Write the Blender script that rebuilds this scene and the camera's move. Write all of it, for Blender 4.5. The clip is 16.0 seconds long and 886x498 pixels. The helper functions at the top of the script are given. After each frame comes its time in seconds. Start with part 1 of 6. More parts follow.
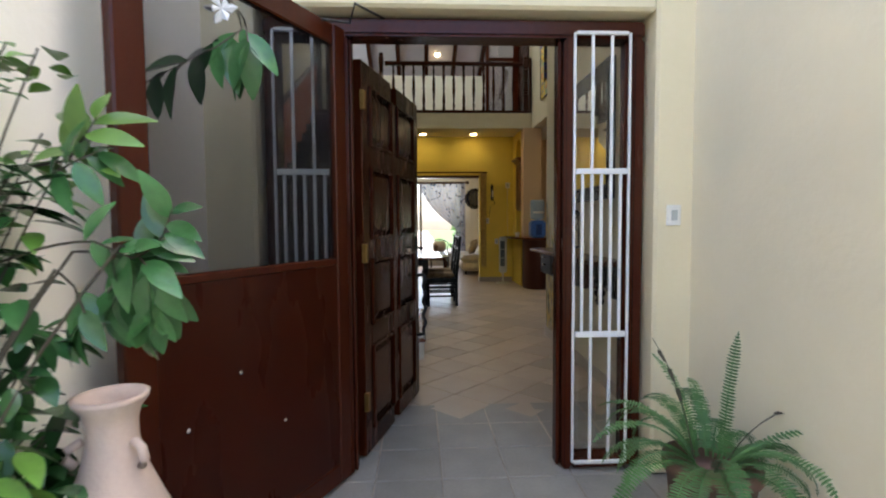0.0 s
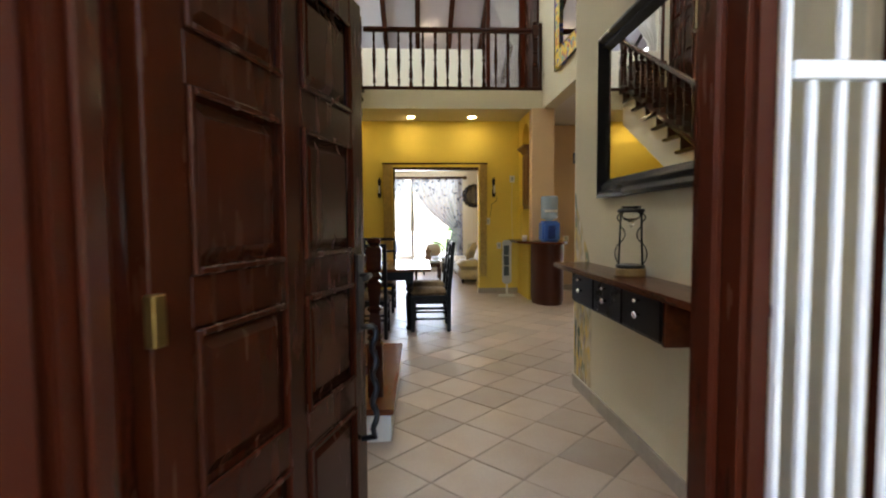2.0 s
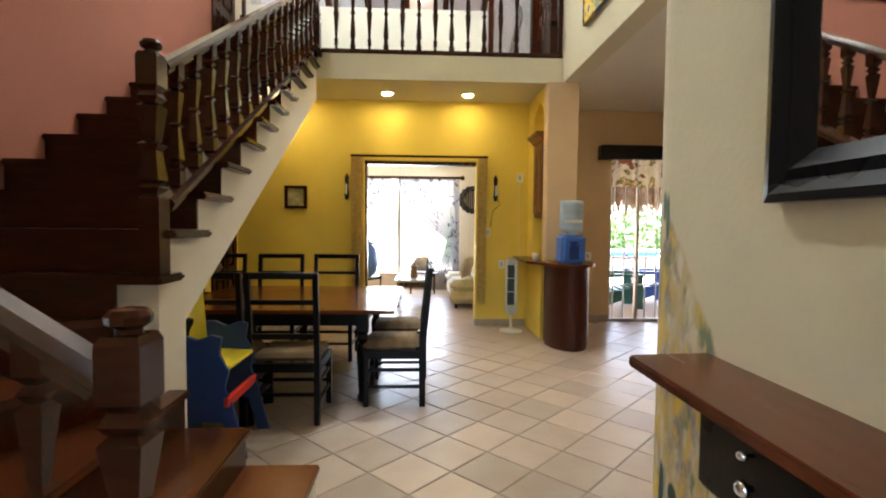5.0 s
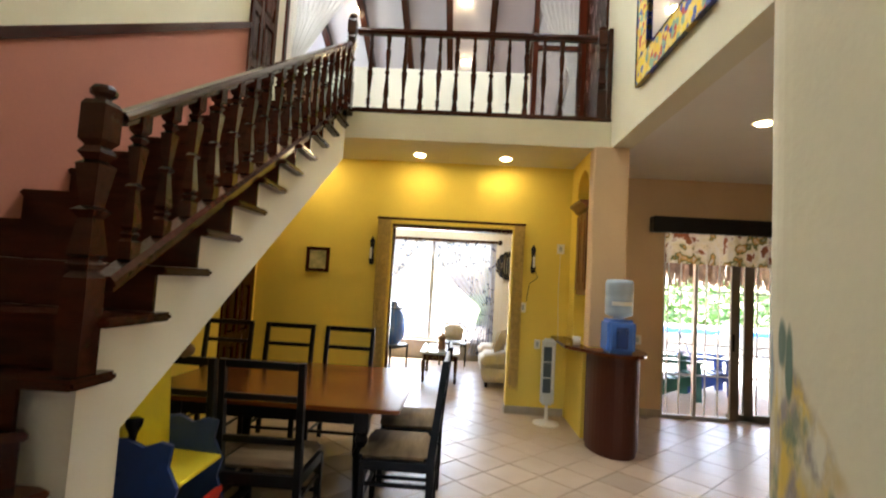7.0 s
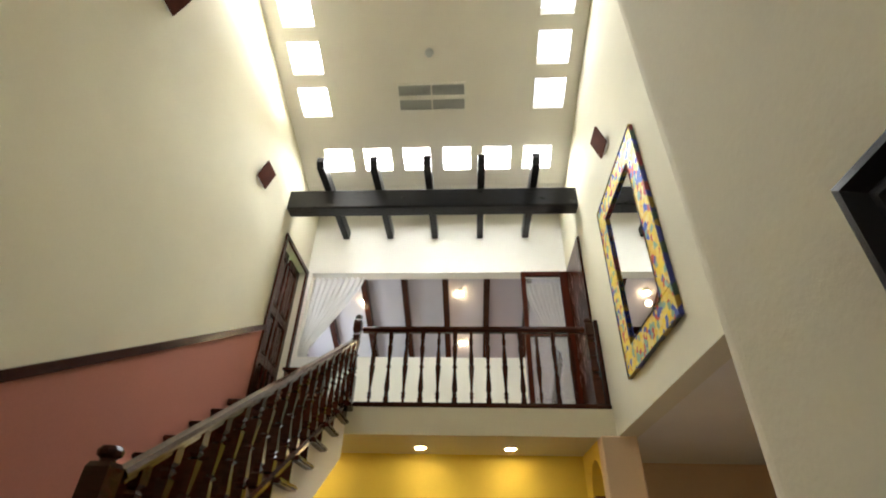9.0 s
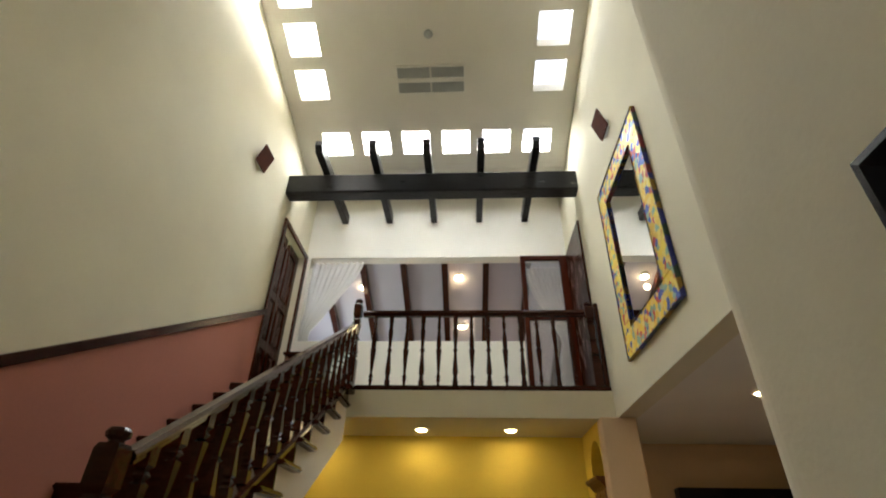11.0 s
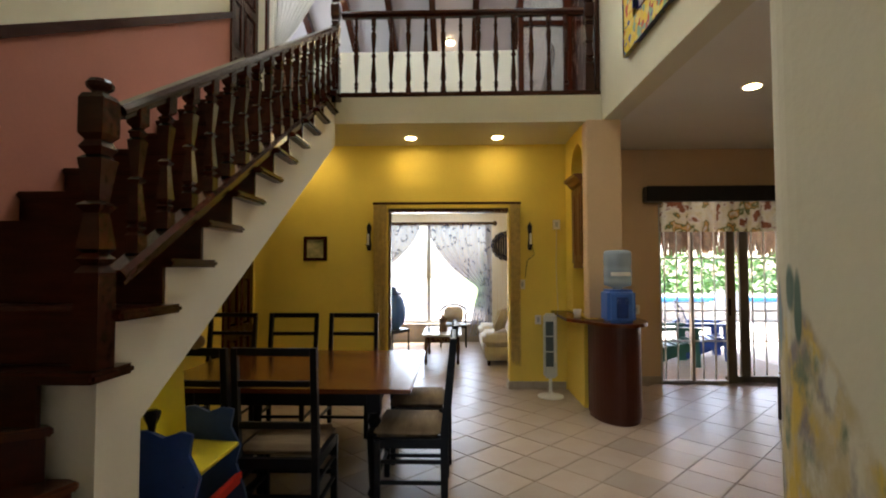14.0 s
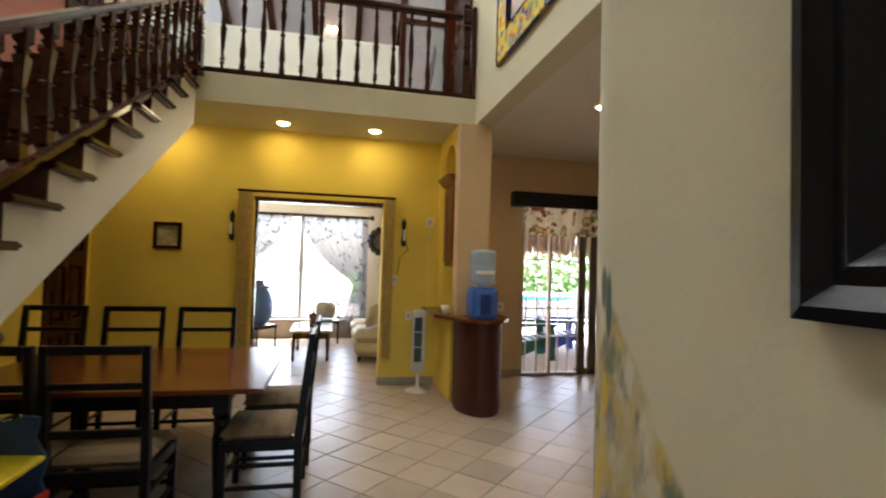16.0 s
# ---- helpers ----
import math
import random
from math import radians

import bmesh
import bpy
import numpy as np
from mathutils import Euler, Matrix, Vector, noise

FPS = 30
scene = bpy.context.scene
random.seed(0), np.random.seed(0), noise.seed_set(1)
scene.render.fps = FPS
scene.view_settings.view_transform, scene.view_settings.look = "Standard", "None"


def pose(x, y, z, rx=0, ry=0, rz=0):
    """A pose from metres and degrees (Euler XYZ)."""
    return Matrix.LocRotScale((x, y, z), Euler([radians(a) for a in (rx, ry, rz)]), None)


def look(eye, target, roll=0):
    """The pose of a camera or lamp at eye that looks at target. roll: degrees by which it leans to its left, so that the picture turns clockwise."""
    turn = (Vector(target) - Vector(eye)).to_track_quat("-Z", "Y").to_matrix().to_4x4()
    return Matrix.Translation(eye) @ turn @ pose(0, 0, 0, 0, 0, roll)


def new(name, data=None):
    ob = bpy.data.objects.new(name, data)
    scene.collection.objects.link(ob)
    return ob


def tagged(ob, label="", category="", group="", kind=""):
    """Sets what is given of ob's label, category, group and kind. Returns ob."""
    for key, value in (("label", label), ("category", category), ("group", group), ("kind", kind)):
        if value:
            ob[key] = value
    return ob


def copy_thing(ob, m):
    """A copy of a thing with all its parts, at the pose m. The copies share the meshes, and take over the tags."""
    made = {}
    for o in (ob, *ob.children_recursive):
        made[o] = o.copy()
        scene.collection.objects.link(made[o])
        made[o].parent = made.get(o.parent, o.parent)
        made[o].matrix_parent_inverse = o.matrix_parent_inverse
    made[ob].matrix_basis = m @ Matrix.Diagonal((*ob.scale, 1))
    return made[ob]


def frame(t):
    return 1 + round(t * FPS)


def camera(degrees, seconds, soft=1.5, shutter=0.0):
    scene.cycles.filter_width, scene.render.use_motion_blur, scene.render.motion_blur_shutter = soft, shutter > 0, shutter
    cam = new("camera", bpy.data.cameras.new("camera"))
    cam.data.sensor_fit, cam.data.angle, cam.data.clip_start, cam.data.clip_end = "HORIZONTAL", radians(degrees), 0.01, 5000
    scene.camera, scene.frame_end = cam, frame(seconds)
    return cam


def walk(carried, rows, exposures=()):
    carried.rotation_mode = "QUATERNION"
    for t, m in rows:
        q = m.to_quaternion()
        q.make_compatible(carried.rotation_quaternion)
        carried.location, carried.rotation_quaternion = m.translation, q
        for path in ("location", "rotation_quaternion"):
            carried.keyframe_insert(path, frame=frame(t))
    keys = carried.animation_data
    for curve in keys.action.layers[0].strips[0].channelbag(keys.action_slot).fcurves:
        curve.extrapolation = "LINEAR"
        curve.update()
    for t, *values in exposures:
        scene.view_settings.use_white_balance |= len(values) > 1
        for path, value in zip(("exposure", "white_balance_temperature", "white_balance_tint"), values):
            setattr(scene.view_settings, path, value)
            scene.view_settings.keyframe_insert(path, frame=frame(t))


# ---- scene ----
cam = camera(84.5, 16.0, soft=2.0, shutter=0.4)
METRES, EYE, TILT, LEAN, TURN = 8.0, 1.5, 0.0, 0.0, -3.3
PATH = [
    (0, (0.408, 0.372, 1.273), (0.505, 2.367, 1.164), -0.4),
    (0.5, (0.448, 0.667, 1.253), (0.552, 2.662, 1.144), -0.8),
    (1, (0.501, 1.071, 1.287), (0.549, 3.068, 1.201), 0.6),
    (1.5, (0.523, 1.535, 1.283), (0.674, 3.525, 1.146), -1.0),
    (2, (0.614, 2.033, 1.293), (0.714, 4.028, 1.182), -0.4),
    (2.5, (0.694, 2.394, 1.297), (0.802, 4.387, 1.174), 0.5),
    (3, (0.712, 2.807, 1.31), (0.866, 4.797, 1.192), 0.4),
    (3.5, (0.808, 3.235, 1.312), (0.933, 5.229, 1.21), 1.1),
    (4, (0.886, 3.558, 1.343), (0.995, 5.552, 1.243), 0.7),
    (6.5, (1.04, 4.529, 1.458), (1.017, 6.529, 1.481), 2.6),
    (7, (1.102, 4.625, 1.55), (1.014, 6.618, 1.687), 3.3),
    (7.5, (1.138, 4.641, 1.634), (1.132, 6.609, 1.988), 3.0),
    (8, (1.129, 4.619, 1.708), (1.076, 6.526, 2.311), 2.6),
    (8.5, (1.108, 4.55, 1.755), (1.015, 6.375, 2.567), 2.4),
    (9, (1.093, 4.45, 1.824), (0.982, 6.105, 2.942), 1.7),
    (11.5, (1.051, 4.479, 1.803), (0.951, 6.197, 2.823), 1.2),
    (12, (1.044, 4.516, 1.742), (0.946, 6.356, 2.519), 1.5),
    (12.5, (1.03, 4.546, 1.675), (0.919, 6.453, 2.27), 2.1),
    (13, (1.02, 4.561, 1.592), (0.9, 6.528, 1.929), 1.8),
    (13.5, (1.022, 4.581, 1.529), (0.916, 6.573, 1.674), 0.0),
    (14, (1.049, 4.6, 1.506), (0.992, 6.597, 1.584), -0.1),
    (14.5, (1.059, 4.616, 1.527), (0.995, 6.609, 1.68), -0.6),
    (15, (1.085, 4.618, 1.524), (1.031, 6.612, 1.666), 0.1),
    (15.5, (1.144, 4.636, 1.508), (1.306, 6.628, 1.583), 0.8),
    (16, (1.152, 4.624, 1.5), (1.576, 6.578, 1.569), 1.7),
]
walk(cam, [(t, look(eye, target, roll)) for t, eye, target, roll in PATH], [(0, 1.68), (1.0, 1.74), (1.5, 2.06), (2.0, 2.5), (3.0, 3.1), (4.0, 3.15), (6.5, 3.13), (7.5, 3.0), (8.5, 2.72), (9.0, 2.56), (11.5, 1.95), (12.0, 1.82), (12.5, 1.88), (13.5, 2.12), (14.5, 2.53), (15.5, 2.65), (16, 2.65)])

# ---- world and light ----
world = bpy.data.worlds.new("sky")
scene.world = world
world.use_nodes = True
wn = world.node_tree.nodes
sky = wn.new("ShaderNodeTexSky")
sky.sky_type, sky.sun_disc = "NISHITA", False
sky.sun_elevation, sky.sun_rotation = radians(54), radians(58)
sky.air_density, sky.dust_density, sky.ozone_density = 0.7, 3.0, 0.6
world.node_tree.links.new(sky.outputs[0], wn["Background"].inputs[0])
wn["Background"].inputs[1].default_value = 0.33


def lamp(name, kind, m, energy, color, **kw):
    data = bpy.data.lights.new(name, kind)
    data.energy, data.color = energy, color
    for key, value in kw.items():
        if key == "size":
            data.shape, data.size, data.size_y = "RECTANGLE", value[0], value[1]
        elif key == "angle":
            data.angle = radians(value)
        elif key == "radius":
            data.shadow_soft_size = value
    ob = new(name, data)
    ob.matrix_world = m
    return ob


DAY = (0.9, 0.96, 1.0)
SKYL = (0.93, 0.97, 1.0)
WARM = (1.0, 0.80, 0.50)
lamp("sun", "SUN", look((8, 5, 13), (0, 0, 0)), 4.0, (1.0, 0.95, 0.87), angle=0.5)
lamp("living_window_light", "AREA", look((0.3, 14.84, 1.5), (0.3, 10, 1.1)), 17, (0.84, 0.93, 1.0), size=(2.8, 1.95))
lamp("upper_room_window_light", "AREA", look((-2.25, 12.8, 4.7), (2.0, 12.8, 5.2)), 6, DAY, size=(1.6, 1.2))


# ---- materials ----
def mat(name, col, rough=0.6, metal=0.0, var=0.12, scale=6.0, fine=60.0, bump=0.1, stretch=(1, 1, 1), second=None, rand=0.0, spec=0.5):
    m = bpy.data.materials.new(name)
    m.use_nodes = True
    nt = m.node_tree
    b = nt.nodes["Principled BSDF"]
    tc = nt.nodes.new("ShaderNodeTexCoord")
    mp = nt.nodes.new("ShaderNodeMapping")
    mp.inputs["Scale"].default_value = stretch
    nt.links.new(tc.outputs["Object"], mp.inputs[0])
    n1 = nt.nodes.new("ShaderNodeTexNoise")
    n1.inputs["Scale"].default_value, n1.inputs["Detail"].default_value = scale, 6
    n2 = nt.nodes.new("ShaderNodeTexNoise")
    n2.inputs["Scale"].default_value, n2.inputs["Detail"].default_value = fine, 3
    for n in (n1, n2):
        nt.links.new(mp.outputs[0], n.inputs["Vector"])
    ramp = nt.nodes.new("ShaderNodeValToRGB")
    other = second or [c * (1 - 2 * var) for c in col]
    ramp.color_ramp.elements[0].position, ramp.color_ramp.elements[1].position = 0.3, 0.7
    ramp.color_ramp.elements[0].color = (*other, 1)
    ramp.color_ramp.elements[1].color = (*col, 1)
    nt.links.new(n1.outputs[0], ramp.inputs[0])
    mix = nt.nodes.new("ShaderNodeMixRGB")
    mix.blend_type = "OVERLAY"
    mix.inputs[0].default_value = var
    nt.links.new(ramp.outputs[0], mix.inputs[1])
    nt.links.new(n2.outputs[0], mix.inputs[2])
    out = mix.outputs[0]
    if rand:
        info = nt.nodes.new("ShaderNodeObjectInfo")
        hsv = nt.nodes.new("ShaderNodeHueSaturation")
        rng = nt.nodes.new("ShaderNodeMapRange")
        rng.inputs[3].default_value, rng.inputs[4].default_value = 1 - rand, 1 + rand
        nt.links.new(info.outputs["Random"], rng.inputs[0])
        nt.links.new(rng.outputs[0], hsv.inputs["Value"])
        nt.links.new(out, hsv.inputs["Color"])
        out = hsv.outputs[0]
    nt.links.new(out, b.inputs["Base Color"])
    b.inputs["Roughness"].default_value, b.inputs["Metallic"].default_value = rough, metal
    b.inputs["Specular IOR Level"].default_value = spec
    rr = nt.nodes.new("ShaderNodeMapRange")
    rr.inputs[3].default_value, rr.inputs[4].default_value = max(0.03, rough - 0.1), min(1, rough + 0.12)
    nt.links.new(n1.outputs[0], rr.inputs[0])
    nt.links.new(rr.outputs[0], b.inputs["Roughness"])
    if bump:
        bp = nt.nodes.new("ShaderNodeBump")
        bp.inputs["Strength"].default_value, bp.inputs["Distance"].default_value = bump, 0.01
        nt.links.new(n2.outputs[0], bp.inputs["Height"])
        nt.links.new(bp.outputs[0], b.inputs["Normal"])
    return m


def glow(name, col, strength):
    m = bpy.data.materials.new(name)
    m.use_nodes = True
    b = m.node_tree.nodes["Principled BSDF"]
    b.inputs["Base Color"].default_value = (*col, 1)
    b.inputs["Emission Color"].default_value = (*col, 1)
    b.inputs["Emission Strength"].default_value = strength
    return m


def glass(name, col=(1, 1, 1), rough=0.02, ior=1.45):
    m = bpy.data.materials.new(name)
    m.use_nodes = True
    b = m.node_tree.nodes["Principled BSDF"]
    b.inputs["Base Color"].default_value = (*col, 1)
    b.inputs["Transmission Weight"].default_value, b.inputs["Roughness"].default_value = 1.0, rough
    b.inputs["IOR"].default_value = ior
    return m


def sheer(name, col, clear=0.4, pattern=None, through_light=0.5):
    m = bpy.data.materials.new(name)
    m.use_nodes = True
    nt = m.node_tree
    nt.nodes.remove(nt.nodes["Principled BSDF"])
    out = nt.nodes["Material Output"]
    d, tl, tr = (nt.nodes.new("ShaderNodeBsdf" + k) for k in ("Diffuse", "Translucent", "Transparent"))
    m1, m2 = nt.nodes.new("ShaderNodeMixShader"), nt.nodes.new("ShaderNodeMixShader")
    m1.inputs[0].default_value, m2.inputs[0].default_value = through_light, clear
    for s in (d, tl):
        s.inputs[0].default_value = (*col, 1)
    if pattern:
        tc = nt.nodes.new("ShaderNodeTexCoord")
        n = nt.nodes.new("ShaderNodeTexNoise")
        n.inputs["Scale"].default_value, n.inputs["Detail"].default_value = pattern[0], 2
        nt.links.new(tc.outputs["Object"], n.inputs["Vector"])
        r = nt.nodes.new("ShaderNodeValToRGB")
        e = r.color_ramp.elements
        e[0].position, e[1].position = 0.37, 0.43
        e[0].color, e[1].color = (*pattern[1], 1), (*col, 1)
        for pos, c in pattern[2:]:
            x = e.new(pos)
            x.color = (*c, 1)
        nt.links.new(n.outputs[0], r.inputs[0])
        for s in (d, tl):
            nt.links.new(r.outputs[0], s.inputs[0])
    nt.links.new(d.outputs[0], m1.inputs[1]), nt.links.new(tl.outputs[0], m1.inputs[2])
    nt.links.new(m1.outputs[0], m2.inputs[1]), nt.links.new(tr.outputs[0], m2.inputs[2])
    nt.links.new(m2.outputs[0], out.inputs[0])
    return m


CREAM = mat("cream_plaster", (0.70, 0.645, 0.47), 0.8, var=0.04, scale=1.2, fine=45, bump=0.12)
WHITEP = mat("off_white_plaster", (0.82, 0.79, 0.7), 0.8, var=0.04, scale=1.2, fine=45, bump=0.1)
PORCH = mat("porch_plaster", (0.8, 0.7, 0.48), 0.82, var=0.05, scale=1.5, fine=40, bump=0.15)
YELLOW = mat("yellow_plaster", (0.86, 0.655, 0.105), 0.7, var=0.06, scale=1.6, fine=40, bump=0.1)
TAN = mat("tan_plaster", (0.68, 0.48, 0.29), 0.75, var=0.05, scale=1.5, fine=40, bump=0.1)
SALMON = mat("salmon_plaster", (0.48, 0.18, 0.12), 0.75, var=0.05, scale=1.4, fine=40, bump=0.1)
CEIL = mat("ceiling_plaster", (0.80, 0.77, 0.70), 0.85, var=0.03, scale=1.5, fine=50, bump=0.06)
LILAC = mat("lilac_ceiling", (0.52, 0.49, 0.55), 0.85, var=0.03, scale=2, fine=50, bump=0.06)
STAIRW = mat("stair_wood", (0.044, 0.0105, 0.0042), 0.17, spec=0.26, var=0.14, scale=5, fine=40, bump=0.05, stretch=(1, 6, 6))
RAILW = mat("rail_wood", (0.045, 0.011, 0.006), 0.17, spec=0.8, var=0.04, scale=2, fine=40, bump=0.02)
# side-wall paint in two tones: west's cool shade and east's warm light are coloured in
PSIDE = mat("porch_cool_shade_plaster", (0.87, 0.82, 0.715), 0.82, var=0.05, scale=1.5, fine=40, bump=0.15)
PEAST = mat("porch_warm_light_plaster", (0.86, 0.78, 0.60), 0.82, var=0.05, scale=1.5, fine=40, bump=0.15)
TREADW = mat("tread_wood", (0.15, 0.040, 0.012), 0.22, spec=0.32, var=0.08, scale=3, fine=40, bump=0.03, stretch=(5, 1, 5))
# tread wood again, darkened to carry the shade on the steps above the platform
LOWTW = mat("shaded_tread_wood", (0.075, 0.019, 0.006), 0.2, spec=0.32, var=0.1, scale=3, fine=40, bump=0.03, stretch=(5, 1, 5))
DOORW = mat("door_wood", (0.042, 0.008, 0.0022), 0.24, spec=0.2, var=0.08, scale=3, fine=40, bump=0.012, stretch=(7, 7, 1))
FRAMEW = mat("frame_wood", (0.055, 0.0105, 0.004), 0.22, spec=0.22, var=0.09, scale=3, fine=40, bump=0.015, stretch=(7, 7, 1))
SCREENW = mat("screen_panel", (0.036, 0.006, 0.002), 0.27, spec=0.18, var=0.04, scale=1.2, fine=50, bump=0.015, stretch=(4, 4, 1))
TABLEW = mat("table_wood", (0.15, 0.042, 0.011), 0.16, var=0.14, scale=3, fine=40, bump=0.03, stretch=(1, 8, 8))
CHAIRW = mat("chair_wood", (0.005, 0.0045, 0.005), 0.32, spec=0.2, var=0.2, scale=6, fine=60, bump=0.05)
SEATF = mat("seat_fabric", (0.32, 0.225, 0.125), 0.9, spec=0.2, var=0.15, scale=9, fine=150, bump=0.3, second=(0.19, 0.125, 0.07), stretch=(0.4, 2.2, 1))
BARW = mat("bar_wood", (0.062, 0.014, 0.007), 0.38, spec=0.3, var=0.03, scale=2, fine=50, bump=0.01, stretch=(3, 3, 1))
CABW = mat("cabinet_wood", (0.17, 0.06, 0.02), 0.35, var=0.14, scale=5, fine=50, bump=0.05, stretch=(7, 7, 1))
BEAMW = mat("beam_wood", (0.007, 0.0065, 0.008), 0.3, spec=0.35, var=0.14, scale=5, fine=40, bump=0.25, stretch=(1, 5, 5))
CONSW = mat("console_wood", (0.12, 0.03, 0.01), 0.22, var=0.2, scale=4, fine=50, bump=0.04, stretch=(7, 1, 7))
DRAWW = mat("drawer_wood", (0.007, 0.0035, 0.003), 0.28, spec=0.18, var=0.2, scale=5, fine=50, bump=0.05)
BLACKF = mat("black_frame", (0.008, 0.008, 0.010), 0.24, spec=0.16, var=0.0, scale=0.6, fine=60, bump=0)
IRON = mat("wrought_iron", (0.009, 0.008, 0.008), 0.4, spec=0.35, var=0.2, scale=20, fine=90, bump=0.15)
CHROME = mat("chrome", (0.75, 0.75, 0.75), 0.12, metal=1.0, var=0.05, scale=20, bump=0)
BRASS = mat("brass", (0.34, 0.22, 0.07), 0.4, metal=1.0, var=0.1, scale=20, bump=0)
WBARS = mat("white_painted_steel", (0.80, 0.80, 0.80), 0.4, var=0.05, scale=8, fine=50, bump=0.05)
WPLAST = mat("white_plastic", (0.80, 0.78, 0.72), 0.4, var=0.03, scale=5, bump=0)
FANW = mat("pale_grey_plastic", (0.62, 0.64, 0.62), 0.4, var=0.05, scale=8, bump=0)
SLATE = mat("slate_grille", (0.05, 0.075, 0.085), 0.5, var=0.1, scale=40, bump=0.1)
GPLAST = mat("grey_plastic", (0.45, 0.47, 0.46), 0.4, var=0.05, scale=8, bump=0)
BLUEP = mat("blue_plastic", (0.06, 0.18, 0.62), 0.35, var=0.08, scale=4, bump=0)
TBLUE = mat("toy_blue_paint", (0.012, 0.05, 0.24), 0.3, var=0.12, scale=8, fine=50, bump=0.04)
TBLUE2 = mat("toy_grey_blue_paint", (0.035, 0.08, 0.22), 0.35, var=0.12, scale=8, fine=50, bump=0.04)
TYEL = mat("toy_yellow_paint", (0.82, 0.66, 0.03), 0.35, var=0.06, scale=5, fine=50, bump=0.03)
TRED = mat("toy_red_paint", (0.75, 0.035, 0.02), 0.35, var=0.08, scale=8, bump=0.03)
GREENP = mat("dark_green_paint", (0.015, 0.10, 0.07), 0.45, var=0.12, scale=8, bump=0.05)
GROUT = mat("grout", (0.34, 0.29, 0.24), 0.9, var=0.15, scale=12, fine=90, bump=0.2)
TILE = mat("floor_tile", (0.44, 0.355, 0.275), 0.32, var=0.08, scale=3.5, fine=60, bump=0.04, second=(0.385, 0.285, 0.205), rand=0.18)
PTILE = mat("porch_tile", (0.31, 0.285, 0.25), 0.45, var=0.14, scale=5, fine=60, bump=0.08, second=(0.235, 0.22, 0.19), rand=0.14)
BASEB = mat("baseboard_tile", (0.42, 0.36, 0.29), 0.4, var=0.12, scale=8, fine=60, bump=0.05)
CLAY = mat("clay", (0.66, 0.51, 0.43), 0.85, var=0.08, scale=6, fine=80, bump=0.15)
POTC = mat("dark_clay", (0.20, 0.11, 0.08), 0.8, var=0.15, scale=8, fine=80, bump=0.2)
LEAF = mat("leaf", (0.06, 0.18, 0.055), 0.24, var=0.25, scale=8, fine=40, bump=0.1, rand=0.35)
LEAF2 = mat("light_leaf", (0.15, 0.32, 0.05), 0.35, var=0.25, scale=8, fine=40, bump=0.1, rand=0.3)
FERN = mat("fern_leaf", (0.085, 0.2, 0.055), 0.5, var=0.3, scale=6, fine=60, bump=0.1, second=(0.04, 0.11, 0.03))
HEDGEL = mat("sunlit_leaf", (0.2, 0.36, 0.1), 0.3, var=0.25, scale=3, fine=30, bump=0.1, second=(0.07, 0.17, 0.04))
TWIG = mat("twig", (0.06, 0.05, 0.03), 0.8, var=0.2, scale=20, bump=0.2)
PETAL = mat("white_petal", (0.85, 0.85, 0.85), 0.6, var=0.04, scale=10, bump=0)
SOFA = mat("sofa_fabric", (0.62, 0.54, 0.42), 0.9, var=0.12, scale=9, fine=140, bump=0.25)
STRING = mat("gold_string", (0.66, 0.47, 0.14), 0.7, var=0.15, scale=20, bump=0.1)
ALU = mat("aluminium", (0.55, 0.55, 0.54), 0.4, metal=0.7, var=0.06, scale=10, bump=0)
DALU = mat("bronze_aluminium", (0.2, 0.18, 0.155), 0.4, metal=0.5, var=0.1, scale=10, bump=0)
THATCH = mat("thatch", (0.34, 0.20, 0.13), 0.9, var=0.3, scale=8, fine=60, bump=0.3)
PATIO = mat("patio_paving", (0.55, 0.50, 0.44), 0.8, var=0.1, scale=3, fine=60, bump=0.2)
GRASS = mat("lawn", (0.10, 0.18, 0.04), 0.9, var=0.13, scale=4, fine=90, bump=0.4)
WATER = mat("pool_water", (0.06, 0.30, 0.70), 0.08, var=0.1, scale=3, fine=20, bump=0.3)
MIRROR = mat("mirror_glass", (0.88, 0.89, 0.88), 0.03, metal=1.0, var=0.0, scale=2, bump=0)
for lk in list(MIRROR.node_tree.links):
    if lk.to_socket.name == "Roughness":
        MIRROR.node_tree.links.remove(lk)
MIRROR.node_tree.nodes["Principled BSDF"].inputs["Roughness"].default_value = 0.01
PANE = glass("window_glass")

CLEARG = glass("clear_glass", (0.95, 0.97, 0.97), 0.02, 1.4)
BOTTLE = mat("bottle_plastic", (0.46, 0.60, 0.74), 0.1, var=0.03, scale=3, bump=0)
BOTTLE.node_tree.nodes["Principled BSDF"].inputs["Alpha"].default_value = 0.62
SHEER = sheer("white_sheer", (0.88, 0.87, 0.84), 0.35)
FLORAL = sheer("blue_floral_sheer", (0.42, 0.42, 0.47), 0.09, (9.0, (0.03, 0.04, 0.09)), 0.09)
VALANCE = sheer("floral_cotton", (0.78, 0.76, 0.68), 0.04, (6.5, (0.26, 0.09, 0.04), (0.56, (0.72, 0.66, 0.46)), (0.60, (0.10, 0.15, 0.05)), (0.66, (0.60, 0.34, 0.10)), (0.72, (0.70, 0.66, 0.55))), 0.3)
MESH = sheer("insect_mesh", (0.02, 0.02, 0.022), 0.60)
LAMPG = glow("lamp_glow", (1.0, 0.78, 0.42), 14.0)


